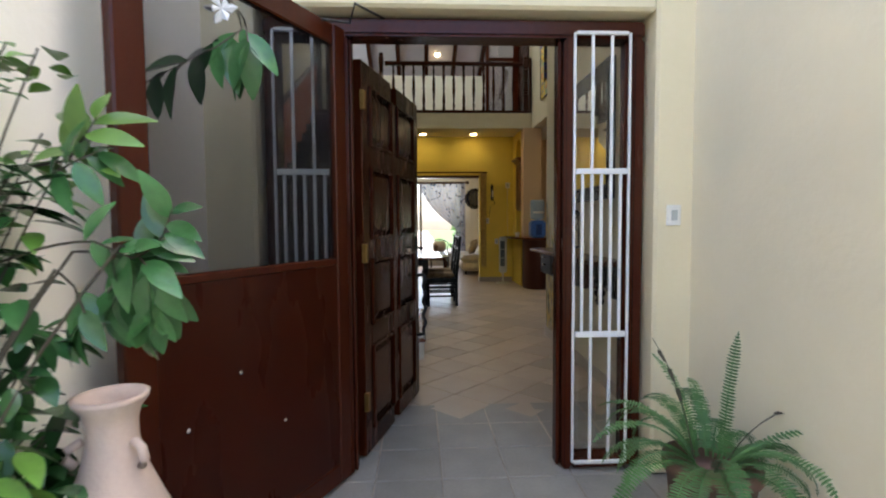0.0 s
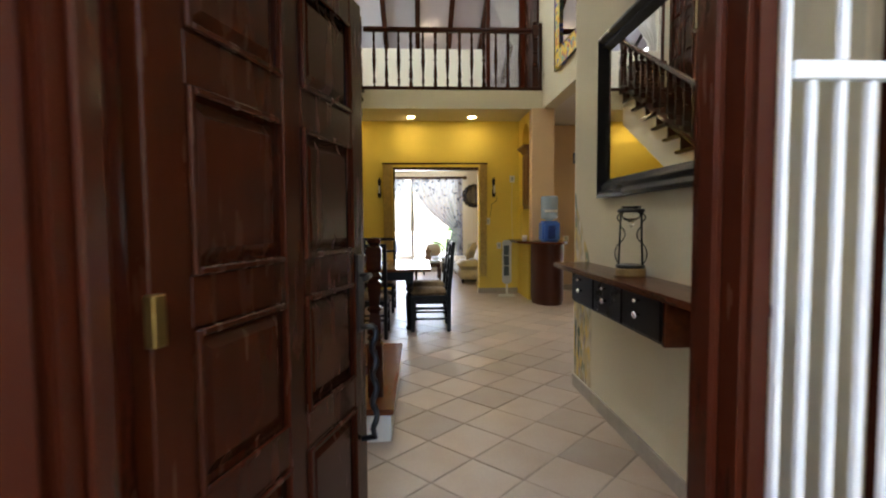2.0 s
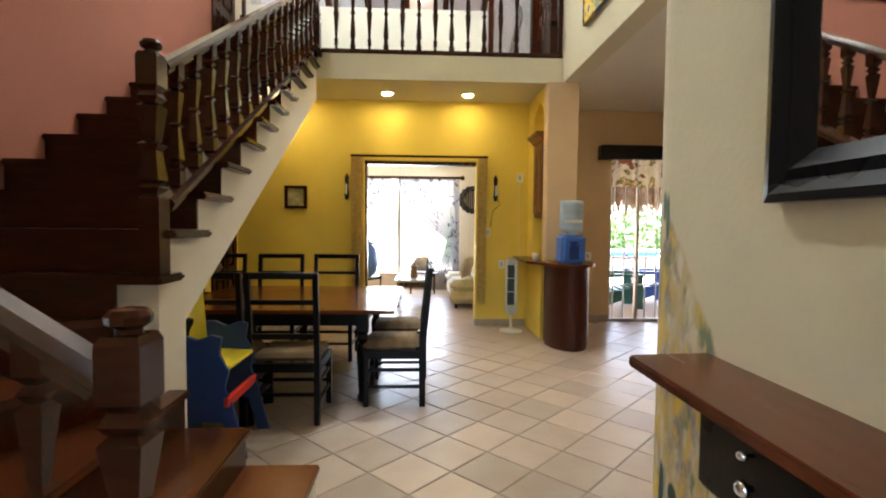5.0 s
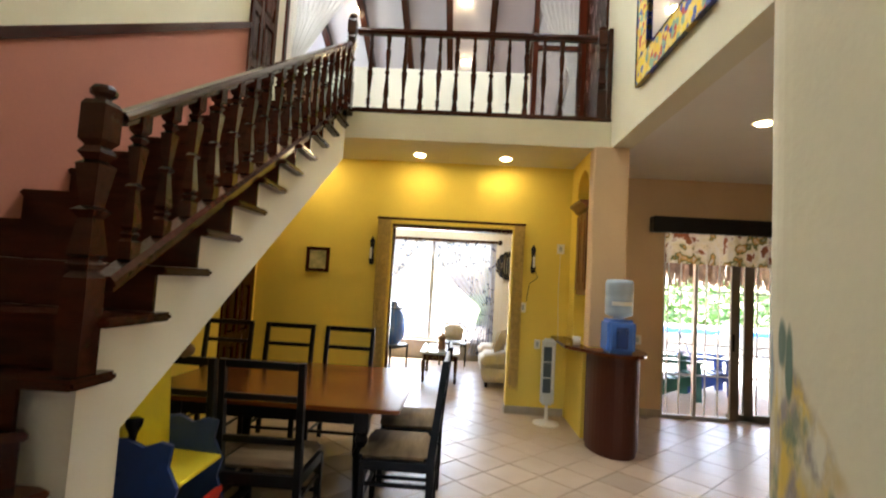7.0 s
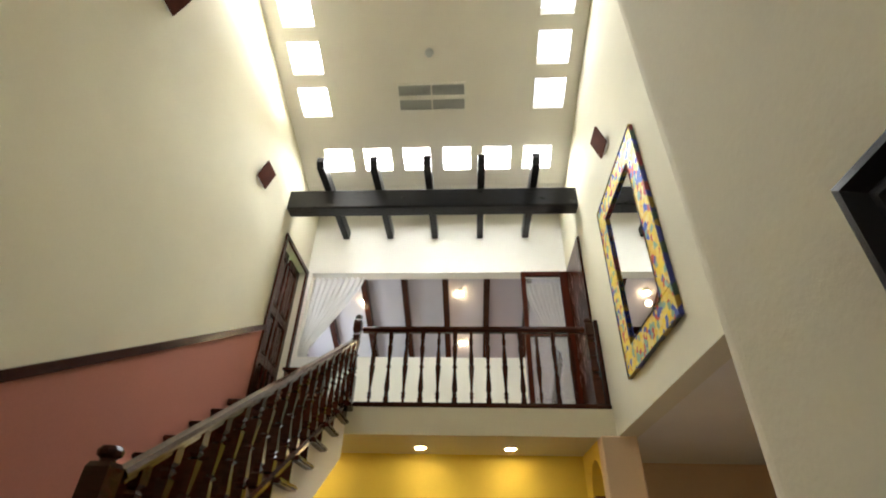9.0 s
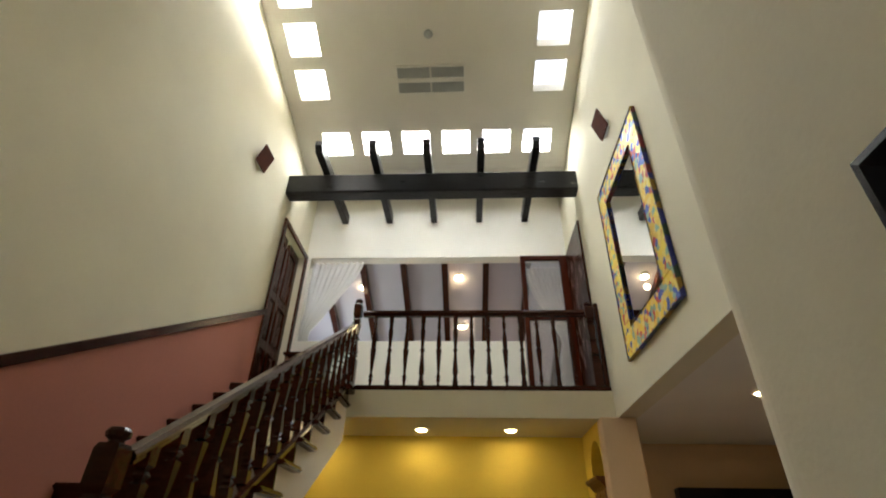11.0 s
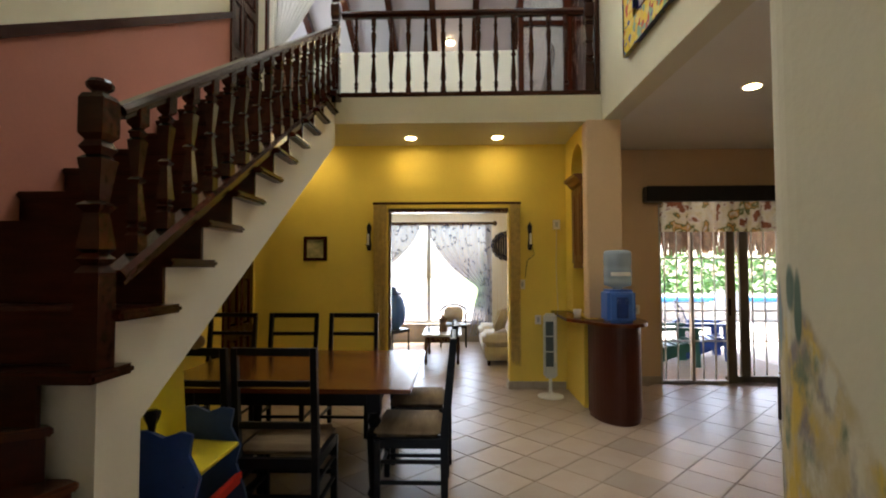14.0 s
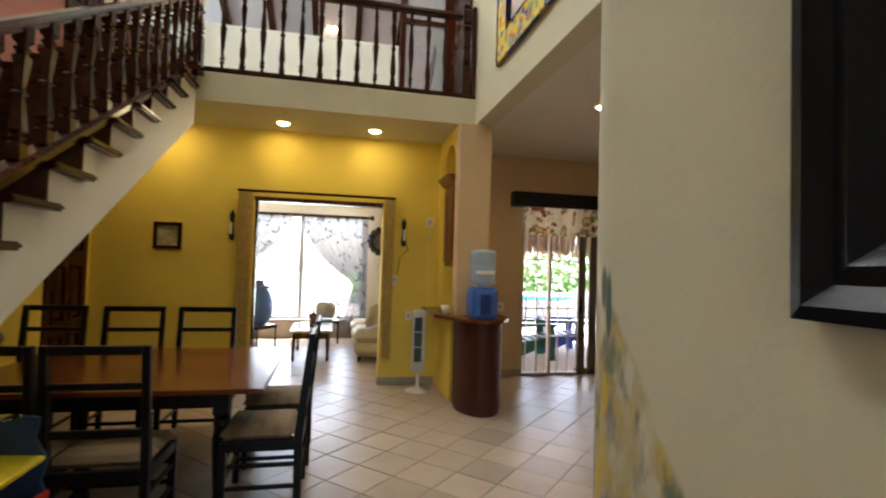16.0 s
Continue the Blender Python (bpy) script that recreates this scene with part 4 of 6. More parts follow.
# upper opening: screen door and sheer curtain
usd = thing("screen_frame", "brown framed mesh door in the upper opening", "screen door")
for nm, b in (("stile", (1.88, YU - 0.03, FL2, 1.95, YU + 0.03, 5.84)), ("stile", (2.48, YU - 0.03, FL2, 2.59, YU + 0.03, 5.84)), ("rail", (1.95, YU - 0.03, 5.76, 2.48, YU + 0.03, 5.84)), ("rail", (1.95, YU - 0.03, 4.75, 2.48, YU + 0.03, 4.82)), ("rail", (1.95, YU - 0.03, FL2, 2.48, YU + 0.03, FL2 + 0.1))):
    bm = B()
    box(bm, *b, 0.006)
    part(nm, bm, FRAMEW, usd)
bm = B()
box(bm, 1.95, YU - 0.001, FL2 + 0.1, 2.48, YU + 0.001, 5.76)
part("mesh", bm, sheer("pale_mesh", (0.6, 0.6, 0.62), 0.72), usd)


def drape(name, label, x0, x1, y, z0, z1, tie, material, side, folds=9, n=40, sweep=1.5, bunch=0.22):
    """A curtain hung from x0 to x1 and drawn to one side at the height tie."""
    bm = B()
    rows = []
    m = 22
    for j in range(m + 1):
        z = z1 + (z0 - z1) * j / m
        if z > tie:
            f = ((z1 - z) / (z1 - tie)) ** sweep
        else:
            f = 1.0 - 0.25 * (tie - z) / max(0.01, tie - z0)
        a, b = x0, x1
        narrow = bunch * (x1 - x0)
        if side > 0:
            a = x0 + (x1 - narrow - x0) * f
        else:
            b = x1 + (x0 + narrow - x1) * f
        row = []
        for i in range(n + 1):
            u = i / n
            row.append(bm.verts.new((a + (b - a) * u, y + (0.035 + 0.02 * f) * math.sin(u * folds * 2 * math.pi) + 0.012 * math.sin(5 * u + j), z)))
        rows.append(row)
    for p, q in zip(rows, rows[1:]):
        for i in range(n):
            bm.faces.new((p[i], p[i + 1], q[i + 1], q[i]))
    return solid(name, bm, material, label, "curtain", smooth=True)


drape("curtain", "white sheer curtain gathered to the side upstairs", -1.46, -0.60, YU + 0.10, FL2 + 0.1, 5.80, 4.60, SHEER, -1, sweep=1.25, bunch=0.15)
drape("curtain", "white sheer curtain behind the mesh door", 1.95, 2.60, YU + 0.32, FL2 + 0.1, 5.82, 4.6, SHEER, 1)


# ---- things on the mirror wall ----
mir = thing("wall_mirror", "large wall mirror in a broad black moulded frame", "mirror")
MY0, MY1, MZ0, MZ1 = 3.87, 5.20, 1.44, 2.46
bm = B()
prof = [(0, 0), (0.045, 0), (0.05, 0.02), (0.03, 0.05), (0.04, 0.075), (0.025, 0.095), (0.012, 0.115), (0, 0.115)]
corner = [(MY0, MZ0), (MY1, MZ0), (MY1, MZ1), (MY0, MZ1)]
cen = ((MY0 + MY1) / 2, (MZ0 + MZ1) / 2)
rings = []
for cy, cz_ in corner:
    sy, sz = (1 if cy < cen[0] else -1), (1 if cz_ < cen[1] else -1)
    rings.append([bm.verts.new((XR - a, cy + sy * b, cz_ + sz * b)) for a, b in prof])
for k in range(4):
    a, b = rings[k], rings[(k + 1) % 4]
    for i in range(len(prof)):
        j = (i + 1) % len(prof)
        bm.faces.new((a[i], a[j], b[j], b[i]))
part("frame", bm, BLACKF, mir, "black lacquered moulded frame")
bm = B()
box(bm, XR - 0.012, MY0 + 0.105, MZ0 + 0.105, XR - 0.004, MY1 - 0.105, MZ1 - 0.105)
part("glass", bm, MIRROR, mir, "clear mirror glass")

con = thing("console_shelf", "wall-hung dark wooden console with drawers and carved brackets", "console table")
CX, CY0, CY1, CZ = 1.57, 3.58, 5.46, 1.0
bm = B()
prism(bm, [(XR, CY0), (CX + 0.05, CY0), (CX, CY0 + 0.05), (CX, CY1 - 0.01), (CX + 0.012, CY1), (XR, CY1 + 0.02)], "z", CZ - 0.032, CZ)
bmesh.ops.bevel(bm, geom=bm.edges[:], offset=0.006, segments=2, affect="EDGES")
part("top", bm, CONSW, con, "glossy red-brown top board")
bm = B()
box(bm, CX + 0.05, 3.975, CZ - 0.225, XR, 5.145, CZ - 0.032)
part("body", bm, DRAWW, con)
bm = B()
box(bm, CX + 0.045, 3.955, CZ - 0.23, XR, 3.975, CZ - 0.032, 0.003)
part("side_panel", bm, CONSW, con, "red-brown side board")
for k in range(3):
    y0 = 3.98 + 0.39 * k
    bm = B()
    box(bm, CX + 0.036, y0, CZ - 0.215, CX + 0.052, y0 + 0.378, CZ - 0.040, 0.006)
    dr = part("drawer", bm, DRAWW, con)
    for z, r in ((CZ - 0.132, 0.017), (CZ - 0.066, 0.010)):
        bm = B()
        lathe(bm, [(r * 0.4, 0), (r * 0.4, 0.012), (r, 0.016), (r, 0.024), (r * 0.6, 0.032)], 12, pose(CX + 0.036, y0 + 0.19, z, 0, -90, 0))
        part("knob", bm, CHROME, dr, "small glass-like bright knob", True)
yb = CY0 + 0.19
bm = B()
prism(bm, [(XR, CZ - 0.29), (XR - 0.05, CZ - 0.28), (XR - 0.07, CZ - 0.22), (XR - 0.13, CZ - 0.17), (CX + 0.09, CZ - 0.12), (CX + 0.07, CZ - 0.033), (XR, CZ - 0.033)], "y", yb - 0.04, yb + 0.04)
bmesh.ops.bevel(bm, geom=bm.edges[:], offset=0.006, segments=1, affect="EDGES")
part("bracket", bm, DRAWW, con, "carved dark bracket")
bm = B()
lathe(bm, [(0.012, -0.33), (0.026, -0.315), (0.032, -0.29), (0.020, -0.272), (0.036, -0.25), (0.042, -0.225), (0.022, -0.20), (0.042, -0.175), (0.048, -0.15), (0.028, -0.13), (0.050, -0.11), (0.050, -0.033)], 14, Matrix.Translation((CX + 0.12, yb, CZ)))
part("turned_drop", bm, DRAWW, con, smooth=True)

hg = thing("candle_holder", "iron hourglass candle stand with a glass bowl on wood base", "candle holder", m=pose(1.742, 4.575, CZ, 0, 0, -41))
bm = B()
lathe(bm, [(0.076, 0.0), (0.080, 0.006), (0.079, 0.036), (0.074, 0.042)], 28)
part("base", bm, mat("light_wood_base", (0.30, 0.19, 0.06), 0.5, var=0.25, scale=14, second=(0.14, 0.09, 0.03)), hg, "pale round wooden base")
for z, r in ((0.050, 0.072), (0.345, 0.066)):
    bm = B()
    lathe(bm, [(r - 0.012, z - 0.008), (r, z - 0.010), (r + 0.004, z), (r, z + 0.010), (r - 0.012, z + 0.008)], 28)
    part("ring", bm, IRON, hg, smooth=True)
for s in (-1, 1):
    def post_x(z):
        return s * (0.062 - 0.010 * (z - 0.05) / 0.30)
    bm = B()
    tube(bm, [(post_x(z), 0, z) for z in (0.05, 0.345)], 0.0055, 8)
    part("post", bm, IRON, hg, smooth=True)
    for z0, z1, out in ((0.062, 0.175, 0.024), (0.175, 0.262, -0.026), (0.285, 0.335, 0.020)):
        bm = B()
        tube(bm, [(post_x(z) + s * out * math.sin(math.pi * u) ** 0.8, 0.004, z) for u, z in [(k / 12, z0 + (z1 - z0) * k / 12) for k in range(13)]], 0.0036, 6)
        part("scroll", bm, IRON, hg, smooth=True)
bm = B()
lathe(bm, [(0.004, 0.258), (0.014, 0.264), (0.017, 0.275), (0.011, 0.287), (0.034, 0.296), (0.050, 0.315), (0.053, 0.370), (0.050, 0.370), (0.046, 0.318), (0.028, 0.301)], 20)
part("bowl", bm, CLEARG, hg, "clear glass bowl", True)


# ---- framed mirror on the upper wall ----
ART = mat("painted_mosaic", (0.80, 0.55, 0.08), 0.5, var=0.1, scale=5)
nt = ART.node_tree
vor = nt.nodes.new("ShaderNodeTexVoronoi")
vor.inputs["Scale"].default_value = 19
tcn = nt.nodes.new("ShaderNodeTexCoord")
nt.links.new(tcn.outputs["Object"], vor.inputs["Vector"])
sepc = nt.nodes.new("ShaderNodeSeparateColor")
nt.links.new(vor.outputs["Color"], sepc.inputs[0])
cr = nt.nodes.new("ShaderNodeValToRGB")
cr.color_ramp.interpolation = "CONSTANT"
cols = [(0.75, 0.50, 0.05), (0.55, 0.06, 0.04), (0.78, 0.62, 0.20), (0.05, 0.10, 0.42), (0.80, 0.55, 0.08), (0.82, 0.60, 0.04), (0.25, 0.40, 0.30), (0.80, 0.62, 0.12)]
for k, c in enumerate(cols):
    e = cr.color_ramp.elements[k] if k < 2 else cr.color_ramp.elements.new(k / len(cols))
    e.position, e.color = k / len(cols), (*c, 1)
nt.links.new(sepc.outputs[0], cr.inputs[0])
nt.links.new(cr.outputs[0], nt.nodes["Principled BSDF"].inputs["Base Color"])
EDGEP = mat("painted_edge", (0.02, 0.03, 0.10), 0.35, var=0.1, scale=5)
nt = EDGEP.node_tree
vor = nt.nodes.new("ShaderNodeTexVoronoi")
vor.inputs["Scale"].default_value = 9
tcn = nt.nodes.new("ShaderNodeTexCoord")
nt.links.new(tcn.outputs["Object"], vor.inputs["Vector"])
sepc = nt.nodes.new("ShaderNodeSeparateColor")
nt.links.new(vor.outputs["Color"], sepc.inputs[0])
cr = nt.nodes.new("ShaderNodeValToRGB")
cr.color_ramp.interpolation = "CONSTANT"
for k, c in enumerate([(0.02, 0.025, 0.2), (0.2, 0.015, 0.02), (0.02, 0.05, 0.03), (0.3, 0.18, 0.02), (0.015, 0.02, 0.06)]):
    e = cr.color_ramp.elements[k] if k < 2 else cr.color_ramp.elements.new(k / 5)
    e.position, e.color = k / 5, (*c, 1)
nt.links.new(sepc.outputs[0], cr.inputs[0])
nt.links.new(cr.outputs[0], nt.nodes["Principled BSDF"].inputs["Base Color"])
art = thing("painted_mirror", "tall mirror in a hand-painted yellow, red and blue frame", "mirror")
AY0, AY1, AZ0, AZ1, AW = 7.63, 8.98, 3.41, 5.34, 0.25
for nm, b in (("frame_bottom", (AY0, AZ0, AY1, AZ0 + AW)), ("frame_top", (AY0, AZ1 - AW, AY1, AZ1)), ("frame_side", (AY0, AZ0 + AW, AY0 + AW, AZ1 - AW)), ("frame_side", (AY1 - AW, AZ0 + AW, AY1, AZ1 - AW))):
    bm = B()
    box(bm, XA - 0.035, b[0], b[1], XA - 0.003, b[2], b[3], 0.006)
    part(nm, bm, ART, art)
for a0, b0, a1, b1 in ((AY0, AZ0, AY1, AZ1), (AY0 + AW, AZ0 + AW, AY1 - AW, AZ1 - AW)):
    bm = B()
    s = 0.009
    for y0, z0, y1, z1 in ((a0 - s, b0 - s, a1 + s, b0), (a0 - s, b1, a1 + s, b1 + s), (a0 - s, b0, a0, b1), (a1, b0, a1 + s, b1)):
        box(bm, XA - 0.045, y0, z0, XA - 0.002, y1, z1, 0.004)
    part("border", bm, EDGEP, art, "dark red, blue and green painted edge")
bm = B()
box(bm, XA - 0.018, AY0 + AW, AZ0 + AW, XA - 0.004, AY1 - AW, AZ1 - AW)
part("glass", bm, MIRROR, art)


# ---- bar, cooler, fan and fittings ----
def ell(cx, cy, rx, ry, a0, a1, n):
    return [(cx + rx * math.cos(a), cy + ry * math.sin(a)) for a in [a0 + (a1 - a0) * k / n for k in range(n + 1)]]


bar = thing("bar_counter", "curved dark red-brown wooden bar end under a ledge", "bar counter")
bm = B()
prism(bm, ell(2.65, 9.70, 0.25, 0.39, math.pi, 2 * math.pi, 20) + [(2.90, 9.95), (2.63, 9.95), (2.63, 9.719), (2.40, 9.719)], "z", 0.05, 0.935)
part("front", bm, BARW, bar, "smooth curved wooden front", False)
bm = B()
prism(bm, ell(2.65, 9.70, 0.235, 0.375, math.pi, 2 * math.pi, 20) + [(2.885, 9.95), (2.63, 9.95), (2.63, 9.719), (2.415, 9.719)], "z", 0, 0.05)
part("plinth", bm, BARW, bar)
bm = B()
prism(bm, [(2.22, 10.74), (2.20, 9.80)] + ell(2.65, 9.70, 0.31, 0.47, math.pi * 1.13, 2 * math.pi, 20) + [(2.96, 9.95), (2.835, 9.95), (2.835, 9.715), (2.415, 9.715), (2.415, 10.74)], "z", 0.94, 0.975)
part("top", bm, CONSW, bar, "dark polished ledge top")
cab = thing("niche_cabinet", "carved brown wooden cabinet with two doors in the tall niche", "cabinet")
bm = B()
box(bm, 2.43, 9.95, 1.50, 2.555, 10.43, 2.46, 0.008)
part("body", bm, CABW, cab)
bm = B()
prism(bm, [(2.555, 2.54), (2.33, 2.54), (2.335, 2.51), (2.37, 2.49), (2.40, 2.45), (2.43, 2.43), (2.555, 2.43)], "y", 9.935, 10.445)
part("cornice", bm, CABW, cab)
for y0 in (9.965, 10.195):
    bm = B()
    box(bm, 2.412, y0, 1.56, 2.429, y0 + 0.22, 2.41, 0.005)
    door = part("door", bm, CABW, cab)
    bm = B()
    box(bm, 2.402, y0 + 0.045, 1.64, 2.411, y0 + 0.175, 2.33, 0.006)
    part("panel", bm, CABW, door)
cool = thing("water_dispenser", "blue countertop water dispenser with an upturned clear bottle", "water dispenser", m=pose(2.62, 9.43, 0.976))
bm = B()
box(bm, -0.135, -0.13, 0, 0.135, 0.13, 0.32, 0.03, segs=3)
box(bm, -0.10, -0.137, 0.06, 0.10, -0.126, 0.28, 0.01)
part("base", bm, BLUEP, cool, "bright blue plastic base")
# flat dark panel and dark taps stand in for the shade of a hollow
bm = B()
box(bm, -0.055, -0.143, 0.05, 0.055, -0.136, 0.25, 0.008)
part("recess_shade", bm, TBLUE, cool, "dark blue panel for the shaded tap hollow")
for x in (-0.04, 0.04):
    bm = B()
    box(bm, x - 0.012, -0.172, 0.19, x + 0.012, -0.137, 0.225, 0.004)
    part("tap", bm, TBLUE, cool)
bm = B()
prof = [(0.03, 0.30), (0.05, 0.335), (0.128, 0.36), (0.132, 0.40), (0.126, 0.42), (0.132, 0.44), (0.132, 0.52), (0.124, 0.54), (0.132, 0.56), (0.132, 0.66), (0.124, 0.69), (0.10, 0.70)]
lathe(bm, prof, 24)
part("bottle", bm, BOTTLE, cool, "clear bluish water bottle", True)
bm = B()
prism(bm, ell(0, 0, 0.1335, 0.1335, math.pi * 1.25, math.pi * 1.75, 10) + ell(0, 0, 0.133, 0.133, math.pi * 1.75, math.pi * 1.25, 10), "z", 0.452, 0.488)
part("label", bm, WPLAST, cool, "white paper label")
cup = thing("cup", "small white cup standing on the bar ledge", "cup", m=pose(2.33, 9.86, 0.976))
bm = B()
lathe(bm, [(0.035, 0), (0.045, 0.09), (0.041, 0.09), (0.03, 0.01)], 16)
part("bowl", bm, WPLAST, cup, smooth=True)
fan = thing("tower_fan", "white and grey tower fan on a round foot", "fan", m=pose(2.14, 10.40, 0))
bm = B()
lathe(bm, [(0.15, 0), (0.15, 0.015), (0.05, 0.03), (0.02, 0.04), (0.018, 0.22)], 24)
part("foot", bm, WPLAST, fan, smooth=True)
bm = B()
box(bm, -0.075, -0.06, 0.22, 0.075, 0.06, 0.97, 0.025, segs=3)
part("body", bm, FANW, fan)
for k in range(3):
    bm = B()
    box(bm, -0.062, -0.066, 0.36 + 0.178 * k, 0.028, -0.055, 0.525 + 0.178 * k, 0.004)
    part("grille", bm, SLATE, fan, "dark grey air grille")
bm = B()
box(bm, 0.038, -0.064, 0.40, 0.060, -0.055, 0.90, 0.004)
part("trim_strip", bm, WPLAST, fan)


def plate(name, label, x, y, z, w, h, col=WPLAST, m=None):
    th = thing(name, label, "wall fitting", m=m or pose(x, y, z))
    bm = B()
    box(bm, -w / 2, -0.014, -h / 2, w / 2, 0, h / 2, 0.004)
    part("cover", bm, col, th)
    bm = B()
    box(bm, -w * 0.2, -0.020, -h * 0.25, w * 0.2, -0.0145, h * 0.25, 0.002)
    part("rocker", bm, GPLAST, th, "pale grey rocker")
    return th


plate("doorbell_plate", "white switch plate on the porch wall", 1.645, 2.70, 1.30, 0.07, 0.10)
plate("light_switch", "white light switch on the yellow wall", 1.865, YB, 1.30, 0.07, 0.12)
plate("socket", "ivory socket on the yellow wall", 2.06, YB, 0.86, 0.075, 0.115)
plate("thermostat", "small white thermostat on the yellow wall", 2.30, YB, 2.05, 0.09, 0.12)
plate("socket", "ivory socket on the tan wall", 3.38, YS, 0.96, 0.11, 0.12)
bm = B()
tube(bm, [(2.30, YB - 0.004, 1.99), (2.29, YB - 0.004, 1.5), (2.31, YB - 0.004, 0.95), (2.2, YB - 0.03, 0.6), (2.14, 10.45, 0.3)], 0.003, 5)
solid("cable", bm, WPLAST, "thin pale cable down the yellow wall", "cable")
pic = thing("picture", "small dark-framed picture on the yellow wall", "picture")
for b in ((-0.90, 1.60, -0.60, 1.64), (-0.90, 1.87, -0.60, 1.91), (-0.90, 1.64, -0.855, 1.87), (-0.645, 1.64, -0.60, 1.87)):
    bm = B()
    box(bm, b[0], YB - 0.025, b[1], b[2], YB - 0.002, b[3], 0.004)
    part("frame", bm, STAIRW, pic)
bm = B()
box(bm, -0.855, YB - 0.012, 1.64, -0.645, YB - 0.004, 1.87)
part("print", bm, mat("picture_print", (0.52, 0.44, 0.22), 0.6, var=0.3, scale=14, second=(0.22, 0.24, 0.10)), pic)


def sconce(x):
    th = thing("wall_sconce", "narrow dark iron candle sconce on the yellow wall", "sconce", "yellow wall sconces", pose(x, YB, 1.73))
    bm = B()
    prism(bm, [(-0.022, 0), (0.022, 0), (0.03, 0.05), (0.018, 0.17), (0.03, 0.3), (0.0, 0.36), (-0.03, 0.3), (-0.018, 0.17), (-0.03, 0.05)], "y", -0.015, 0)
    part("back_plate", bm, IRON, th)
    bm = B()
    tube(bm, [(0, -0.015, 0.05), (0, -0.06, 0.02), (0, -0.08, 0.06)], 0.007, 6)
    lathe(bm, [(0.03, 0.06), (0.035, 0.068)], 12, pose(0, -0.08, 0))
    part("arm", bm, IRON, th)
    bm = B()
    lathe(bm, [(0.014, 0.068), (0.014, 0.20), (0.003, 0.21)], 10, pose(0, -0.08, 0))
    part("candle", bm, PETAL, th, "white candle")


sconce(-0.065)
sconce(1.965)
bm = B()
tube(bm, [(1.985, YB - 0.01, 1.78), (2.03, YB - 0.01, 1.68), (1.93, YB - 0.01, 1.6), (1.90, YB - 0.008, 1.38)], 0.004, 5)
solid("cable", bm, IRON, "dark cord hanging below the wall sconce", "cable")
# string curtain
rod = thing("string_curtain", "gold string curtain parted to both sides of the opening", "curtain")
bm = B()
box(bm, -0.01, YB - 0.075, 2.305, 1.85, YB - 0.045, 2.335, 0.008)
part("rod", bm, STAIRW, rod)
bm = B()
random.seed(3)
for k in range(40):
    for x0, x1 in ((0.0, 0.165), (1.715, 1.84)):
        x = x0 + (x1 - x0) * (k + random.random()) / 40
        y = YB - 0.06 + random.uniform(-0.012, 0.012)
        zb = 0.34 + random.uniform(-0.05, 0.05)
        pinch = 0.75 + 0.25 * random.random()
        xm = (x0 + x1) / 2
        tube(bm, [(x, y, 2.306), (xm + (x - xm) * pinch, y, 1.2), (xm + (x - xm) * pinch, y + 0.01, zb)], 0.0035, 4)
part("string_hank", bm, STRING, rod, "thick hanks of gold strings")["kind"] = "stuff"
bm = B()
for k in range(48):
    x = 0.18 + 1.52 * (k + 0.5 + random.uniform(-0.3, 0.3)) / 48
    tube(bm, [(x, YB - 0.06, 2.306), (x, YB - 0.06, 0.42 + 0.05 * random.random())], 0.0013, 3)
part("string_fringe", bm, STRING, rod)["kind"] = "stuff"


# ---- dining table and chairs ----
table = thing("dining_table", "broad red-brown varnished dining table on turned legs", "table", m=pose(-0.12, 8.41, 0))
bm = B()
box(bm, -0.88, -0.735, 0.715, 0.88, 0.735, 0.745, 0.008, segs=2)
part("tabletop", bm, TABLEW, table, "glossy red-brown plank top")
for b in ((-0.62, -0.58, 0.62, -0.555), (-0.62, 0.555, 0.62, 0.58), (-0.645, -0.555, -0.62, 0.555), (0.62, -0.555, 0.645, 0.555)):
    bm = B()
    box(bm, b[0], b[1], 0.60, b[2], b[3], 0.714)
    part("apron", bm, CHAIRW, table)
bm = B()
box(bm, -0.045, -0.045, 0.56, 0.045, 0.045, 0.713, 0.004)
lathe(bm, [(0.03, 0), (0.045, 0.03), (0.03, 0.07), (0.035, 0.10), (0.045, 0.30), (0.05, 0.42), (0.03, 0.46), (0.048, 0.50), (0.035, 0.53), (0.05, 0.56)], 12)
leg = finish("leg", bm, CHAIRW)
for x in (-0.62, 0.62):
    for y in (-0.56, 0.56):
        o = new("leg", leg)
        o.parent, o.location = table, (x, y, 0)


